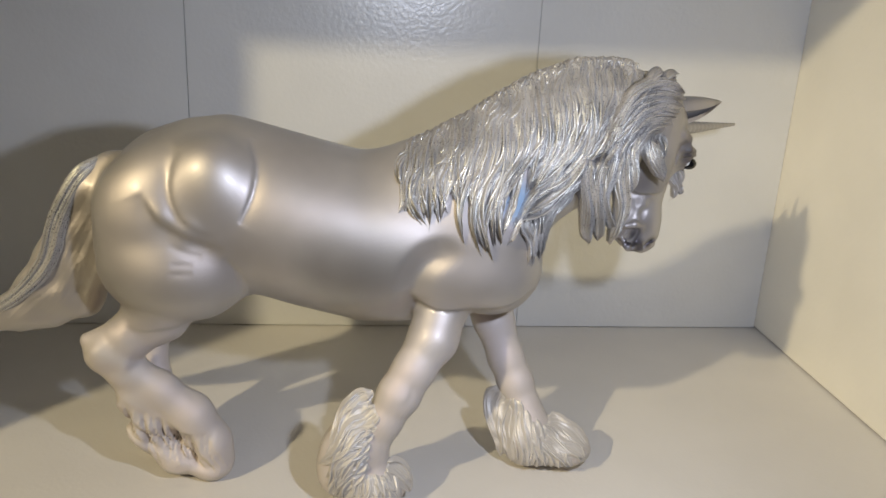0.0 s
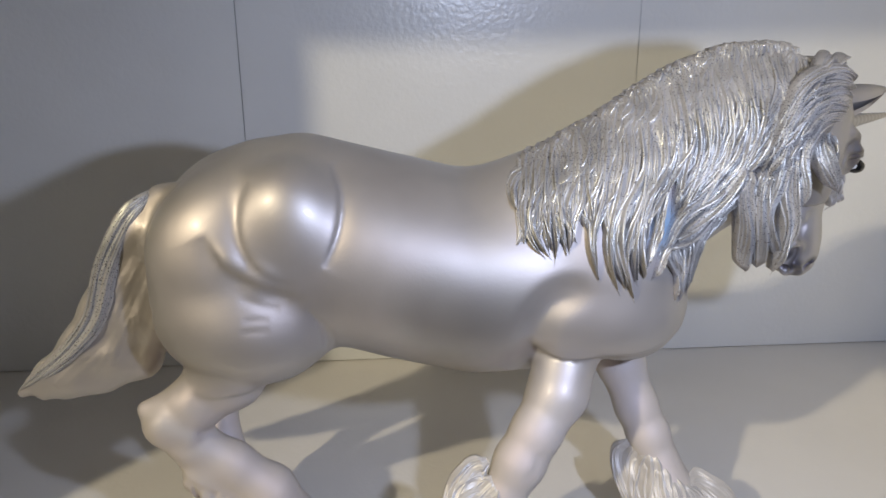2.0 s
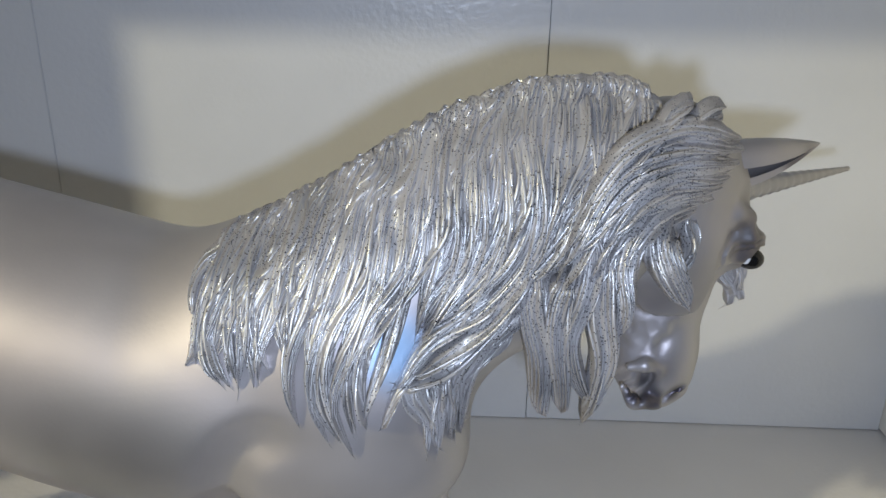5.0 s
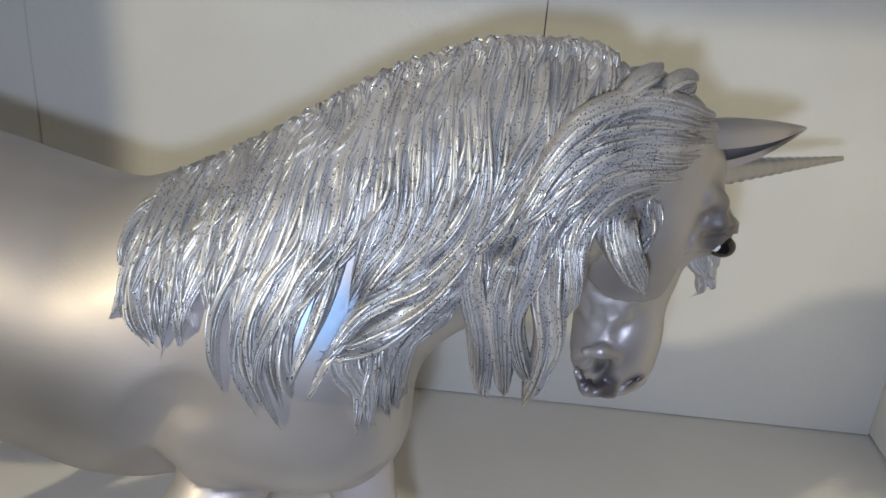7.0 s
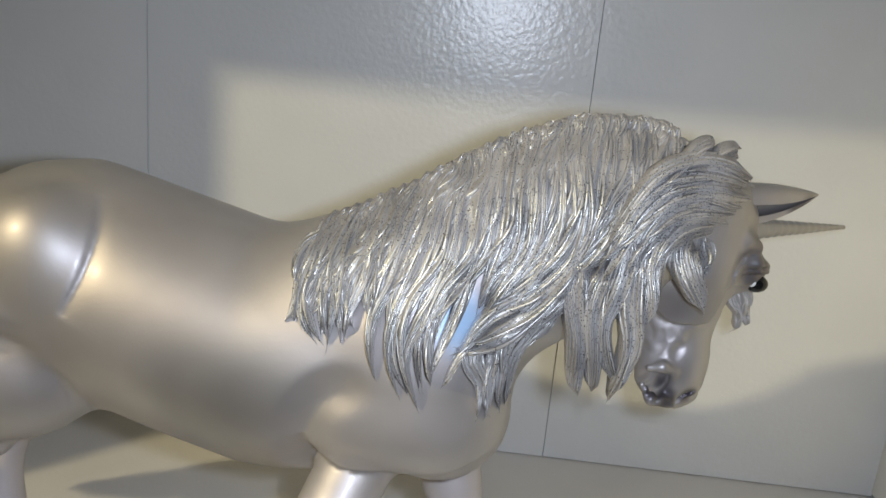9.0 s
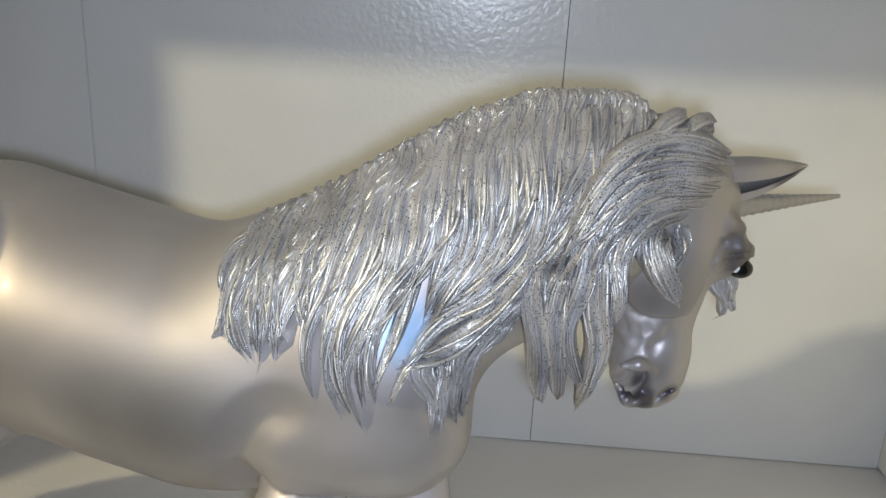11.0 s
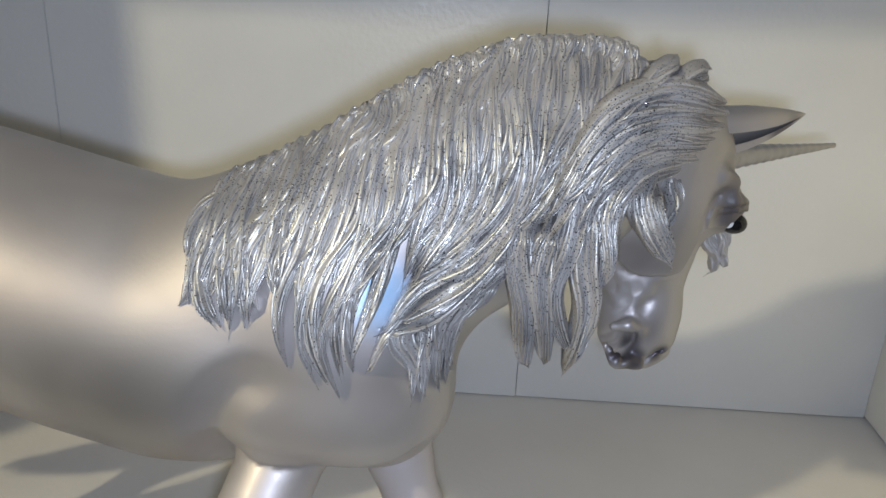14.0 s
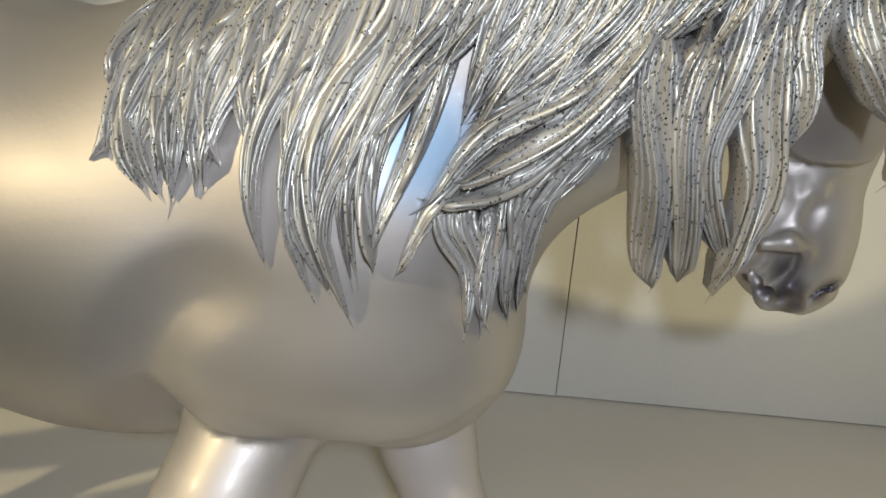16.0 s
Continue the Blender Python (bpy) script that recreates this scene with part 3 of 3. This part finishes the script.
fold(skull, [(0.1621, 0.1351), (0.1642, 0.1380), (0.1671, 0.1406), (0.1670, 0.1446)], 0.0016, 0.0050, 0.0020, reach=0.425)
fold(skull, [(0.1830, 0.1715), (0.1790, 0.1660), (0.1800, 0.1590)], 0.0016, 0.0040, 0.0010, reach=0.425)
for z in (0.1672, 0.1650):
    fold(skull, [(0.1820, z), (0.1875, z + 0.0006), (0.1935, z - 0.0004)], 0.0014, 0.0013, 0.0006, reach=0.425)
for a, b, d in (((0.1495, 0.1435), (0.1538, 0.1363), 0.0007), ((0.1593, 0.1441), (0.1587, 0.1366), 0.0006), ((0.1645, 0.1426), (0.1648, 0.1352), 0.0007), ((0.1541, 0.1465), (0.1567, 0.1393), 0.0008),
                ((0.1610, 0.1400), (0.1570, 0.1330), 0.0006), ((0.1670, 0.1400), (0.1640, 0.1330), 0.0006), ((0.1520, 0.1400), (0.1560, 0.1340), 0.0006), ((0.1620, 0.1450), (0.1622, 0.1400), 0.0006)):
    fold(skull, [a, ((a[0] + b[0]) / 2 + 0.0012, (a[1] + b[1]) / 2), b], d, 0.0018, 0.0007, reach=0.425)
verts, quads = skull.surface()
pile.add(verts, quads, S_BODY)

# the near side, on which hair lies
side = cast.near_side()
gap = np.isnan(side)
for _ in range(19):
    pad = np.pad(side, 1, constant_values=np.nan)
    round_about = np.stack([pad[:-2, 1:-1], pad[2:, 1:-1], pad[1:-1, :-2], pad[1:-1, 2:]])
    known = ~np.isnan(round_about)
    mean = np.where(known, round_about, 0).sum(0) / np.maximum(1, known.sum(0))
    side = np.where(np.isnan(side) & known.any(0), mean + 0.0006, side)
side[np.isnan(side)] = 0.400
for _ in range(11):
    pad = np.pad(side, 1, mode="edge")
    side = (pad[:-2, 1:-1] + pad[2:, 1:-1] + pad[1:-1, :-2] + pad[1:-1, 2:] + 2 * side) / 6


def lie(x, z):
    i = np.clip((x - cast.low[0]) / cast.step, 0, side.shape[0] - 1.001)
    k = np.clip((z - cast.low[2]) / cast.step, 0, side.shape[1] - 1.001)
    a, b = i.astype(int), k.astype(int)
    u, v = i - a, k - b
    return side[a, b] * (1 - u) * (1 - v) + side[a + 1, b] * u * (1 - v) + side[a, b + 1] * (1 - u) * v + side[a + 1, b + 1] * u * v


CREST = ((0.032, 0.1640), (0.040, 0.1700), (0.047, 0.1740), (0.056, 0.1782), (0.070, 0.1860), (0.088, 0.1980), (0.106, 0.2071), (0.121, 0.2129), (0.134, 0.2146), (0.150, 0.2130), (0.165, 0.2090), (0.180, 0.2040))


def tongue(g, wide, ridges=13, lift=0.0018, close=0.3, depth=None, slot=S_HAIR, loose=2, fine=0.00110, swell=0.6, stretch=1.0):
    """A flat tongue of hair along the way g, with engraved strands and fine hairs laid on it, drawn together at the tip."""
    rows, cols = len(g), 8 * ridges + 1
    t = np.linspace(0, 1, rows)
    tan = np.gradient(g, axis=0)
    tan /= np.linalg.norm(tan, axis=1)[:, None]
    across = np.stack([tan[:, 2], 0 * t, -tan[:, 0]], 1)
    spread = wide * (0.62 + swell * np.sin(np.pi * np.clip(t * 0.85 + 0.12, 0, 1))) * (1 - (1 - close) * t ** 2.2)
    spread = spread * np.clip((1.0 - t) * 9 + 0.12, 0, 1) * np.clip((0.40 if depth is not None or slot != S_HAIR else 0.85) + 4 * t, 0, 1)
    level = depth if depth is None else np.interp(t, np.linspace(0, 1, len(depth)), depth)
    u = np.linspace(-1, 1, cols)
    T, U = t[:, None], u[None, :]
    a, b, c, d = rng.uniform(0, 6.3, 4)
    phase = U * ridges / 2 + 0.55 * np.sin(2.7 * U + a) + 0.6 * np.sin(4.5 * T + b) * (0.4 + T) + 0.22 * np.sin(9 * T + 3 * U + c)
    crest = (0.5 + 0.5 * np.cos(2 * np.pi * phase)) ** 0.42
    swale = 0.5 + 0.5 * np.cos(2 * np.pi * (phase / 3.6 + 0.3 * np.sin(3 * T + d)))
    vary = 0.75 + 0.35 * np.sin(7 * T + 5 * U + d)
    raised = lift * np.sqrt(np.clip(1 - U ** 2, 0, 1)) ** 0.8 + vary * (fine * 2.0 * crest + 0.0013 * swale) * np.clip(1.25 - U ** 4, 0, 1)
    sway = 0.0010 * np.sin(5.5 * T + a) * T
    x = g[:, 0:1] + across[:, 0:1] * (U * spread[:, None] + sway)
    z = g[:, 2:3] + across[:, 2:3] * (U * spread[:, None] + sway)
    base = lie(x, z) if level is None else level[:, None] + 0.0012 * U ** 2 + 0 * x
    over = np.clip(1 - 5 * T, 0, 1) if level is None and slot == S_HAIR else 0 * T
    base = base * (1 - over) + np.maximum(base, 0.3980) * over
    y = base + 0.0030 * np.clip(1 - 9 * T, 0, 1) * (level is not None or slot != S_HAIR) - raised * np.clip(0.35 + 5 * T, 0, 1) * np.clip((1 - T) * 6 + 0.25, 0, 1)
    if level is None and slot == S_HAIR:  # roots end along the crest and curl over to its far side
        z = np.minimum(z, np.interp(x, [q[0] for q in CREST], [q[1] for q in CREST]) + 0.0008 + 0.0005 * np.sin(1700 * x))
        back_over = np.clip(1 - 9 * T, 0, 1) ** 2
        y, z = y + 0.010 * back_over, z - 0.0024 * back_over
    near = np.stack([x, y, z], -1)
    pick = np.arange(cols - 5, 4, -8)
    under = np.stack([x[:, pick], base[:, pick] + (0.0020 if level is None else 0.0032), z[:, pick]], -1)
    ring = np.concatenate([near, under], 1)
    n = ring.shape[1]
    i, j = np.meshgrid(np.arange(rows - 1), np.arange(n), indexing="ij")
    k = (j + 1) % n
    pile.add(ring.reshape(-1, 3), np.stack([i * n + j, (i + 1) * n + j, (i + 1) * n + k, i * n + k], -1).reshape(-1, 4), slot)
    for _ in range(loose):
        v = rng.uniform(-0.9, 0.9)
        drift = v + rng.normal(0, 0.18) * t
        m = np.clip((drift + 1) / 2 * (cols - 1), 0, cols - 1.001)
        j0 = m.astype(int)
        path = near[np.arange(rows), j0] * (1 - (m - j0))[:, None] + near[np.arange(rows), np.minimum(j0 + 1, cols - 1)] * (m - j0)[:, None]
        path[:, 1] -= 0.0002
        start = rng.integers(0, rows // 3)
        path = path[start:]
        over = rng.uniform(0.0, 0.0035) * stretch
        tail = path[-1] + (path[-1] - path[-4]) / np.linalg.norm(path[-1] - path[-4]) * over
        path = np.vstack([path[:-1], tail])
        w = np.linspace(0, 1, len(path))
        pile.tube(path[::2], (0.00055 * np.clip(0.2 + 5 * w, 0, 1) * np.clip(1.08 - w ** 3, 0.12, 1))[::2], slot, 5)


def lock(points, wide, ridges=12, lift=0.0018, split=3, close=0.3, depth=None, swell=0.6, stretch=1.0, **more):
    """A sculpted lock led through (x, z) points, parted into a few tongues of uneven length that wind a little."""
    rows = 44
    g = curve([(p[0], 0, p[1]) for p in points], rows)
    t = np.linspace(0, 1, rows)
    tan = np.gradient(g, axis=0)
    tan /= np.linalg.norm(tan, axis=1)[:, None]
    across = np.stack([tan[:, 2], 0 * t, -tan[:, 0]], 1)
    for n in rng.permutation(split):
        o = 0.0 if split == 1 else (n / (split - 1) * 2 - 1) * 0.66 + rng.normal(0, 0.05)
        full = wide * (0.62 + swell * np.sin(np.pi * np.clip(t * 0.85 + 0.12, 0, 1))) * (1 - (1 - close) * 0.55 * t ** 2)
        bend = 0.0015 * stretch * np.sin(rng.uniform(4, 8) * t + rng.uniform(0, 6.3)) * np.clip(2 * t, 0, 1)
        way = g + across * (o * full + bend)[:, None]
        end = rng.uniform(0.90, 1.0) if split > 1 else 1.0
        if end < 1:
            at = np.linspace(0, end * (rows - 1), rows)
            way = np.stack([np.interp(at, np.arange(rows), way[:, k]) for k in range(3)], 1)
        tongue(way, wide / (1 if split == 1 else split * 0.62), max(3, round(0.92 * ridges / (1 if split == 1 else split * 0.66))), depth=depth, close=close, swell=swell, stretch=stretch, lift=lift * rng.uniform(0.75, 1.3), **more)


# mane, from withers to poll: an under layer, then the locks in the order in which they overlap
crest = curve([(x, 0, z) for x, z in CREST[2:10]], 64)
for x, _, z in crest:
    lock([(x + 0.0006, z + 0.0008), (x, z - 0.004), (x - 0.005, z - 0.014), (x - 0.010, z - 0.028)], 0.0040, 6, 0.0010 + 0.0005 * math.sin(900 * x), split=1, loose=0, close=0.6)
lock([(0.0462, 0.1714), (0.0410, 0.1668), (0.0384, 0.1611), (0.0367, 0.1575)], 0.0020, 5, 0.0008, split=1)
lock([(0.0516, 0.1759), (0.0459, 0.1656), (0.0443, 0.1561), (0.0496, 0.1421)], 0.0048, 9, 0.0012)
lock([(0.0578, 0.1794), (0.0520, 0.1676), (0.0496, 0.1562), (0.0522, 0.1392)], 0.0048, 9, 0.0016)
lock([(0.0641, 0.1818), (0.0578, 0.1696), (0.0544, 0.1575), (0.0558, 0.1442)], 0.0048, 9, 0.0016)
lock([(0.0705, 0.1856), (0.0647, 0.1721), (0.0599, 0.1608), (0.0616, 0.1472)], 0.0052, 9, 0.0018)
lock([(0.0765, 0.1892), (0.0709, 0.1768), (0.0652, 0.1641), (0.0642, 0.1509)], 0.0052, 9, 0.0018)
lock([(0.0824, 0.1929), (0.0783, 0.1785), (0.0732, 0.1653), (0.0681, 0.1554), (0.0682, 0.1469), (0.0715, 0.1316)], 0.0052, 10, 0.0022)
lock([(0.0878, 0.1958), (0.0841, 0.1804), (0.0803, 0.1672), (0.0739, 0.1555), (0.0724, 0.1439), (0.0772, 0.1277)], 0.0052, 10, 0.0026)
lock([(0.0922, 0.1979), (0.0889, 0.1838), (0.0862, 0.1707), (0.0791, 0.1584), (0.0774, 0.1458), (0.0812, 0.1266)], 0.0052, 10, 0.0030)
lock([(0.0973, 0.2008), (0.0947, 0.1862), (0.0923, 0.1742), (0.0855, 0.1636), (0.0825, 0.1533), (0.0792, 0.1427)], 0.0045, 9, 0.0036)
lock([(0.1023, 0.2029), (0.1016, 0.1918), (0.1011, 0.1824), (0.0963, 0.1723), (0.0934, 0.1649), (0.0927, 0.1561)], 0.0041, 8, 0.0024)
lock([(0.1077, 0.2057), (0.1072, 0.1936), (0.1058, 0.1807), (0.0999, 0.1676), (0.0948, 0.1552)], 0.0052, 10, 0.0026)
lock([(0.1134, 0.2086), (0.1138, 0.1961), (0.1132, 0.1846), (0.1091, 0.1719), (0.1010, 0.1626), (0.0953, 0.1537)], 0.0052, 10, 0.0028)
lock([(0.1192, 0.2109), (0.1199, 0.1990), (0.1205, 0.1864), (0.1165, 0.1751), (0.1069, 0.1630), (0.0980, 0.1548)], 0.0052, 10, 0.0030)
lock([(0.1255, 0.2120), (0.1255, 0.1988), (0.1250, 0.1867), (0.1199, 0.1730), (0.1092, 0.1598), (0.0989, 0.1518)], 0.0052, 10, 0.0030)
lock([(0.1320, 0.2136), (0.1316, 0.2012), (0.1297, 0.1888), (0.1239, 0.1761), (0.1141, 0.1628)], 0.0052, 10, 0.0032)
lock([(0.1389, 0.2142), (0.1380, 0.2029), (0.1342, 0.1914), (0.1279, 0.1791), (0.1197, 0.1660)], 0.0052, 10, 0.0034)
lock([(0.1462, 0.2129), (0.1436, 0.2038), (0.1384, 0.1951), (0.1318, 0.1848), (0.1242, 0.1724)], 0.0048, 10, 0.0034)
lock([(0.1529, 0.2114), (0.1501, 0.2043), (0.1436, 0.1980), (0.1358, 0.1894)], 0.0048, 9, 0.0034)
# hair of the poll, swept back over the cheek, and the free locks beside it
lock([(0.1346, 0.1854), (0.1365, 0.1773), (0.1353, 0.1670), (0.1335, 0.1559), (0.1358, 0.1463), (0.1407, 0.1347)], 0.0037, 8, 0.0040, depth=(0.38, 0.378, 0.377, 0.377, 0.377, 0.377), split=1, close=0.62)
lock([(0.1417, 0.1807), (0.1401, 0.1711), (0.1397, 0.1606), (0.1421, 0.1499), (0.1419, 0.1404), (0.1402, 0.1304)], 0.0039, 8, 0.0040, depth=(0.382, 0.379, 0.378, 0.377, 0.376, 0.3755), split=1, close=0.5)
lock([(0.1247, 0.1741), (0.1234, 0.1634), (0.1249, 0.1502), (0.1280, 0.1381), (0.1307, 0.1299)], 0.0035, 9, 0.0040, depth=(0.377, 0.377, 0.378, 0.379, 0.38), split=1, close=0.72)
lock([(0.1326, 0.1741), (0.1302, 0.1637), (0.1297, 0.1525), (0.1317, 0.1405), (0.1334, 0.1315)], 0.0037, 9, 0.0044, depth=(0.378, 0.377, 0.377, 0.378, 0.379), split=1, close=0.6)
# the long sweeping locks
lock([(0.0930, 0.1742), (0.0889, 0.1636), (0.0856, 0.1532), (0.0830, 0.1429), (0.0820, 0.1338)], 0.0026, 6, 0.0034, split=2, close=0.3)
lock([(0.0983, 0.1474), (0.0971, 0.1417), (0.0988, 0.1324), (0.1006, 0.1212)], 0.0037, 7, 0.0020)
lock([(0.1117, 0.1546), (0.1055, 0.1472), (0.1030, 0.1361), (0.1040, 0.1202)], 0.0045, 8, 0.0024)
lock([(0.1205, 0.1644), (0.1134, 0.1508), (0.1078, 0.1429), (0.1061, 0.1304), (0.1073, 0.1205)], 0.0041, 8, 0.0030)
lock([(0.0995, 0.1532), (0.0941, 0.1468), (0.0909, 0.1413), (0.0867, 0.1341)], 0.0019, 5, 0.0034, split=1, close=0.3)
lock([(0.1215, 0.1708), (0.1142, 0.1612), (0.1038, 0.1525), (0.0955, 0.1479), (0.0883, 0.1444)], 0.0037, 9, 0.0048, split=2, close=0.2)
lock([(0.1287, 0.1784), (0.1218, 0.1668), (0.1116, 0.1563), (0.1004, 0.1484), (0.0924, 0.1440)], 0.0037, 9, 0.0054, split=2, close=0.2)
lock([(0.1743, 0.2048), (0.1655, 0.2049), (0.1559, 0.2025), (0.1470, 0.1981)], 0.0035, 8, 0.0026, depth=(0.4085, 0.398, 0.389, 0.384))
lock([(0.1650, 0.2077), (0.1572, 0.2061), (0.1498, 0.2018), (0.1425, 0.1956)], 0.0037, 8, 0.0030, depth=(0.404, 0.394, 0.386, 0.38))
lock([(0.1788, 0.1954), (0.1634, 0.2008), (0.1501, 0.1992), (0.1402, 0.1926), (0.1323, 0.1834), (0.1247, 0.1723)], 0.0045, 9, 0.0034, depth=(0.406, 0.393, 0.386, 0.381, 0.377, 0.374))
lock([(0.1800, 0.1920), (0.1630, 0.1973), (0.1503, 0.1956), (0.1413, 0.1891), (0.1342, 0.1795), (0.1280, 0.1675)], 0.0045, 9, 0.0034, depth=(0.406, 0.392, 0.385, 0.381, 0.378, 0.375))
lock([(0.1800, 0.1881), (0.1629, 0.1929), (0.1515, 0.1918), (0.1431, 0.1855), (0.1374, 0.1770), (0.1335, 0.1638)], 0.0045, 9, 0.0034, depth=(0.407, 0.392, 0.385, 0.381, 0.379, 0.377))
lock([(0.1784, 0.1847), (0.1623, 0.1885), (0.1516, 0.1874), (0.1445, 0.1808), (0.1410, 0.1708), (0.1384, 0.1601)], 0.0041, 8, 0.0034, depth=(0.407, 0.393, 0.386, 0.382, 0.38, 0.379))
lock([(0.1745, 0.1819), (0.1606, 0.1840), (0.1509, 0.1813), (0.1473, 0.1737), (0.1456, 0.1656), (0.1423, 0.1551)], 0.0041, 8, 0.0040, depth=(0.408, 0.396, 0.386, 0.381, 0.378, 0.377), split=1, close=0.62)
lock([(0.1683, 0.1817), (0.1596, 0.1830), (0.1560, 0.1785), (0.1577, 0.1706), (0.1639, 0.1593)], 0.0045, 9, 0.0036, depth=(0.405, 0.394, 0.386, 0.3825, 0.383), split=1, close=0.9)
lock([(0.1666, 0.1811), (0.1644, 0.1787), (0.1628, 0.1728), (0.1622, 0.1659)], 0.0026, 5, 0.0024, depth=(0.404, 0.396, 0.39, 0.387), split=1, close=0.5)
lock([(0.188, 0.156), (0.191, 0.147), (0.193, 0.138)], 0.0030, 5, 0.001, depth=(0.426, 0.428, 0.430), close=0.5, split=2, slot=S_FEATHER)
# tail: a glittery outer edge
lock([(-0.0955, 0.1608), (-0.1068, 0.1525), (-0.1186, 0.1330), (-0.1262, 0.1130), (-0.1370, 0.0980), (-0.1500, 0.0855), (-0.1600, 0.0775)], 0.0046, 7, 0.0010, depth=(0.413, 0.4070, 0.4050, 0.4050, 0.4060, 0.4085, 0.411), close=0.5, split=1, loose=3, fine=0.00035)
# feather of the near fore leg, the far fore leg, the hind legs
F = dict(slot=S_FEATHER, loose=1, close=0.5, lift=0.0005, stretch=0.9, split=2, fine=0.00024)
for k in range(7):
    a = k / 6
    lock([(0.0285 - 0.005 * a, 0.0560 - 0.030 * a), (0.0175 - 0.004 * a, 0.0490 - 0.031 * a + 0.003 * math.sin(3 * a)), (0.0085 - 0.0070 * math.sin(3.1 * a) + 0.003 * a, 0.0395 - 0.0375 * a)], 0.0042, 11, **F)
lock([(0.0230, 0.0240), (0.0200, 0.0120), (0.0150, 0.0010)], 0.0052, 13, **F)
lock([(0.0260, 0.0210), (0.0270, 0.0110), (0.0230, 0.0010)], 0.0052, 13, **F)
lock([(0.0290, 0.0210), (0.0340, 0.0120), (0.0320, 0.0010)], 0.0052, 13, **F)
lock([(0.0310, 0.0220), (0.0400, 0.0160), (0.0420, 0.0050)], 0.0046, 12, **F)
lock([(0.1000, 0.0420), (0.0970, 0.0240), (0.1000, 0.0030)], 0.0052, 13, **F)
lock([(0.1040, 0.0370), (0.1030, 0.0180), (0.1065, 0.0002)], 0.0052, 13, **F)
lock([(0.1090, 0.0310), (0.1120, 0.0140), (0.1150, -0.0010)], 0.0052, 13, **F)
lock([(0.1130, 0.0260), (0.1220, 0.0120), (0.1270, 0.0000)], 0.0052, 13, **F)
lock([(0.1160, 0.0240), (0.1300, 0.0135), (0.1370, 0.0020)], 0.0052, 13, **F)
lock([(0.1180, 0.0240), (0.1330, 0.0180), (0.1450, 0.0080)], 0.0050, 13, **F)

def ear(root, tip, face, wide):
    """A leaf-shaped cupped ear, open towards face, pale outside and dark within."""
    root, tip, face = np.array(root), np.array(tip), np.array(face, float)
    axis = (tip - root) / np.linalg.norm(tip - root)
    face -= axis * (face @ axis)
    face /= np.linalg.norm(face)
    wing = np.cross(axis, face)
    n, m = 20, 15
    t, a = np.linspace(0, 1, n)[:, None, None], np.radians(np.linspace(-138, 138, m))[None, :, None]
    w = wide * np.sin(np.pi * (0.30 + 0.69 * t)) ** 0.8 * (1 - 0.25 * t)
    spine = root + (tip - root) * t + face * 0.0012 * np.sin(np.pi * t)
    out = spine + w * (np.sin(a) * wing - 0.8 * np.cos(a) * face)
    inn = spine + (w * 0.80 - 0.00025) * (np.sin(a) * wing * 0.95 - 0.62 * np.cos(a) * face) + face * 0.0001
    i, j = np.meshgrid(np.arange(n - 1), np.arange(m - 1), indexing="ij")
    quads = np.stack([i * m + j, i * m + j + 1, (i + 1) * m + j + 1, (i + 1) * m + j], -1).reshape(-1, 4)
    pile.add(out.reshape(-1, 3), quads, S_BODY)
    pile.add(inn.reshape(-1, 3), quads[:, ::-1], S_SHADE)
    rim = np.concatenate([out[:, 0], out[::-1, -1]]), np.concatenate([inn[:, 0], inn[::-1, -1]])
    k = np.arange(2 * n - 1)
    pile.add(np.concatenate(rim), np.stack([k, k + 1, k + 1 + 2 * n, k + 2 * n], -1), S_BODY)


ear((0.175, 0.4165, 0.1868), (0.2122, 0.4336, 0.1898), (0.45, -0.68, -0.62), 0.0088)
ear((0.178, 0.4340, 0.1870), (0.2110, 0.4570, 0.1825), (0.3, -0.35, -0.85), 0.0050)

# horn, ringed by a shallow twist
t = np.linspace(0, 1, 60)
horn = np.array((0.186, 0.429, 0.1760))[None] * (1 - t[:, None]) + np.array((0.2393, 0.4690, 0.1715))[None] * t[:, None]
pile.tube(horn, (0.0034 * (1 - t) + 0.0008) * (1 + 0.06 * np.sin(t * 90)), S_HORN, 12)


def ball(c, r, slot):
    bm = bmesh.new()
    bmesh.ops.create_icosphere(bm, subdivisions=3, radius=1)
    v = np.array([x.co for x in bm.verts]) * np.array(r) + np.array(c)
    f = [[y.index for y in x.verts] for x in bm.faces]
    bm.free()
    pile.v.append(v)
    pile.f += (np.array(f) + pile.n).tolist()
    pile.m += [slot] * len(f)
    pile.n += len(v)


ball((-0.0318, 0.3990, 0.0992), (0.0042, 0.0050, 0.0022), S_SOOT)
ball((0.1895, 0.4132, 0.1612), (0.0040, 0.0038, 0.0031), S_EYE)
ball((0.1874, 0.4104, 0.1620), (0.0014, 0.0009, 0.0014), S_DOT)

mesh = bpy.data.meshes.new("unicorn_figurine")
mesh.from_pydata(np.concatenate(pile.v).tolist(), [], pile.f)
for m in (PEARL, MANE, FEATHER, SOOT, EYE, HORN, SHADE, EYEWHITE):
    mesh.materials.append(m)
mesh.polygons.foreach_set("material_index", pile.m)
mesh.shade_smooth()
mesh.update()
tagged(new("unicorn_figurine", mesh), "pearly silver unicorn model horse with glittery sculpted mane on shelf", "figurine")
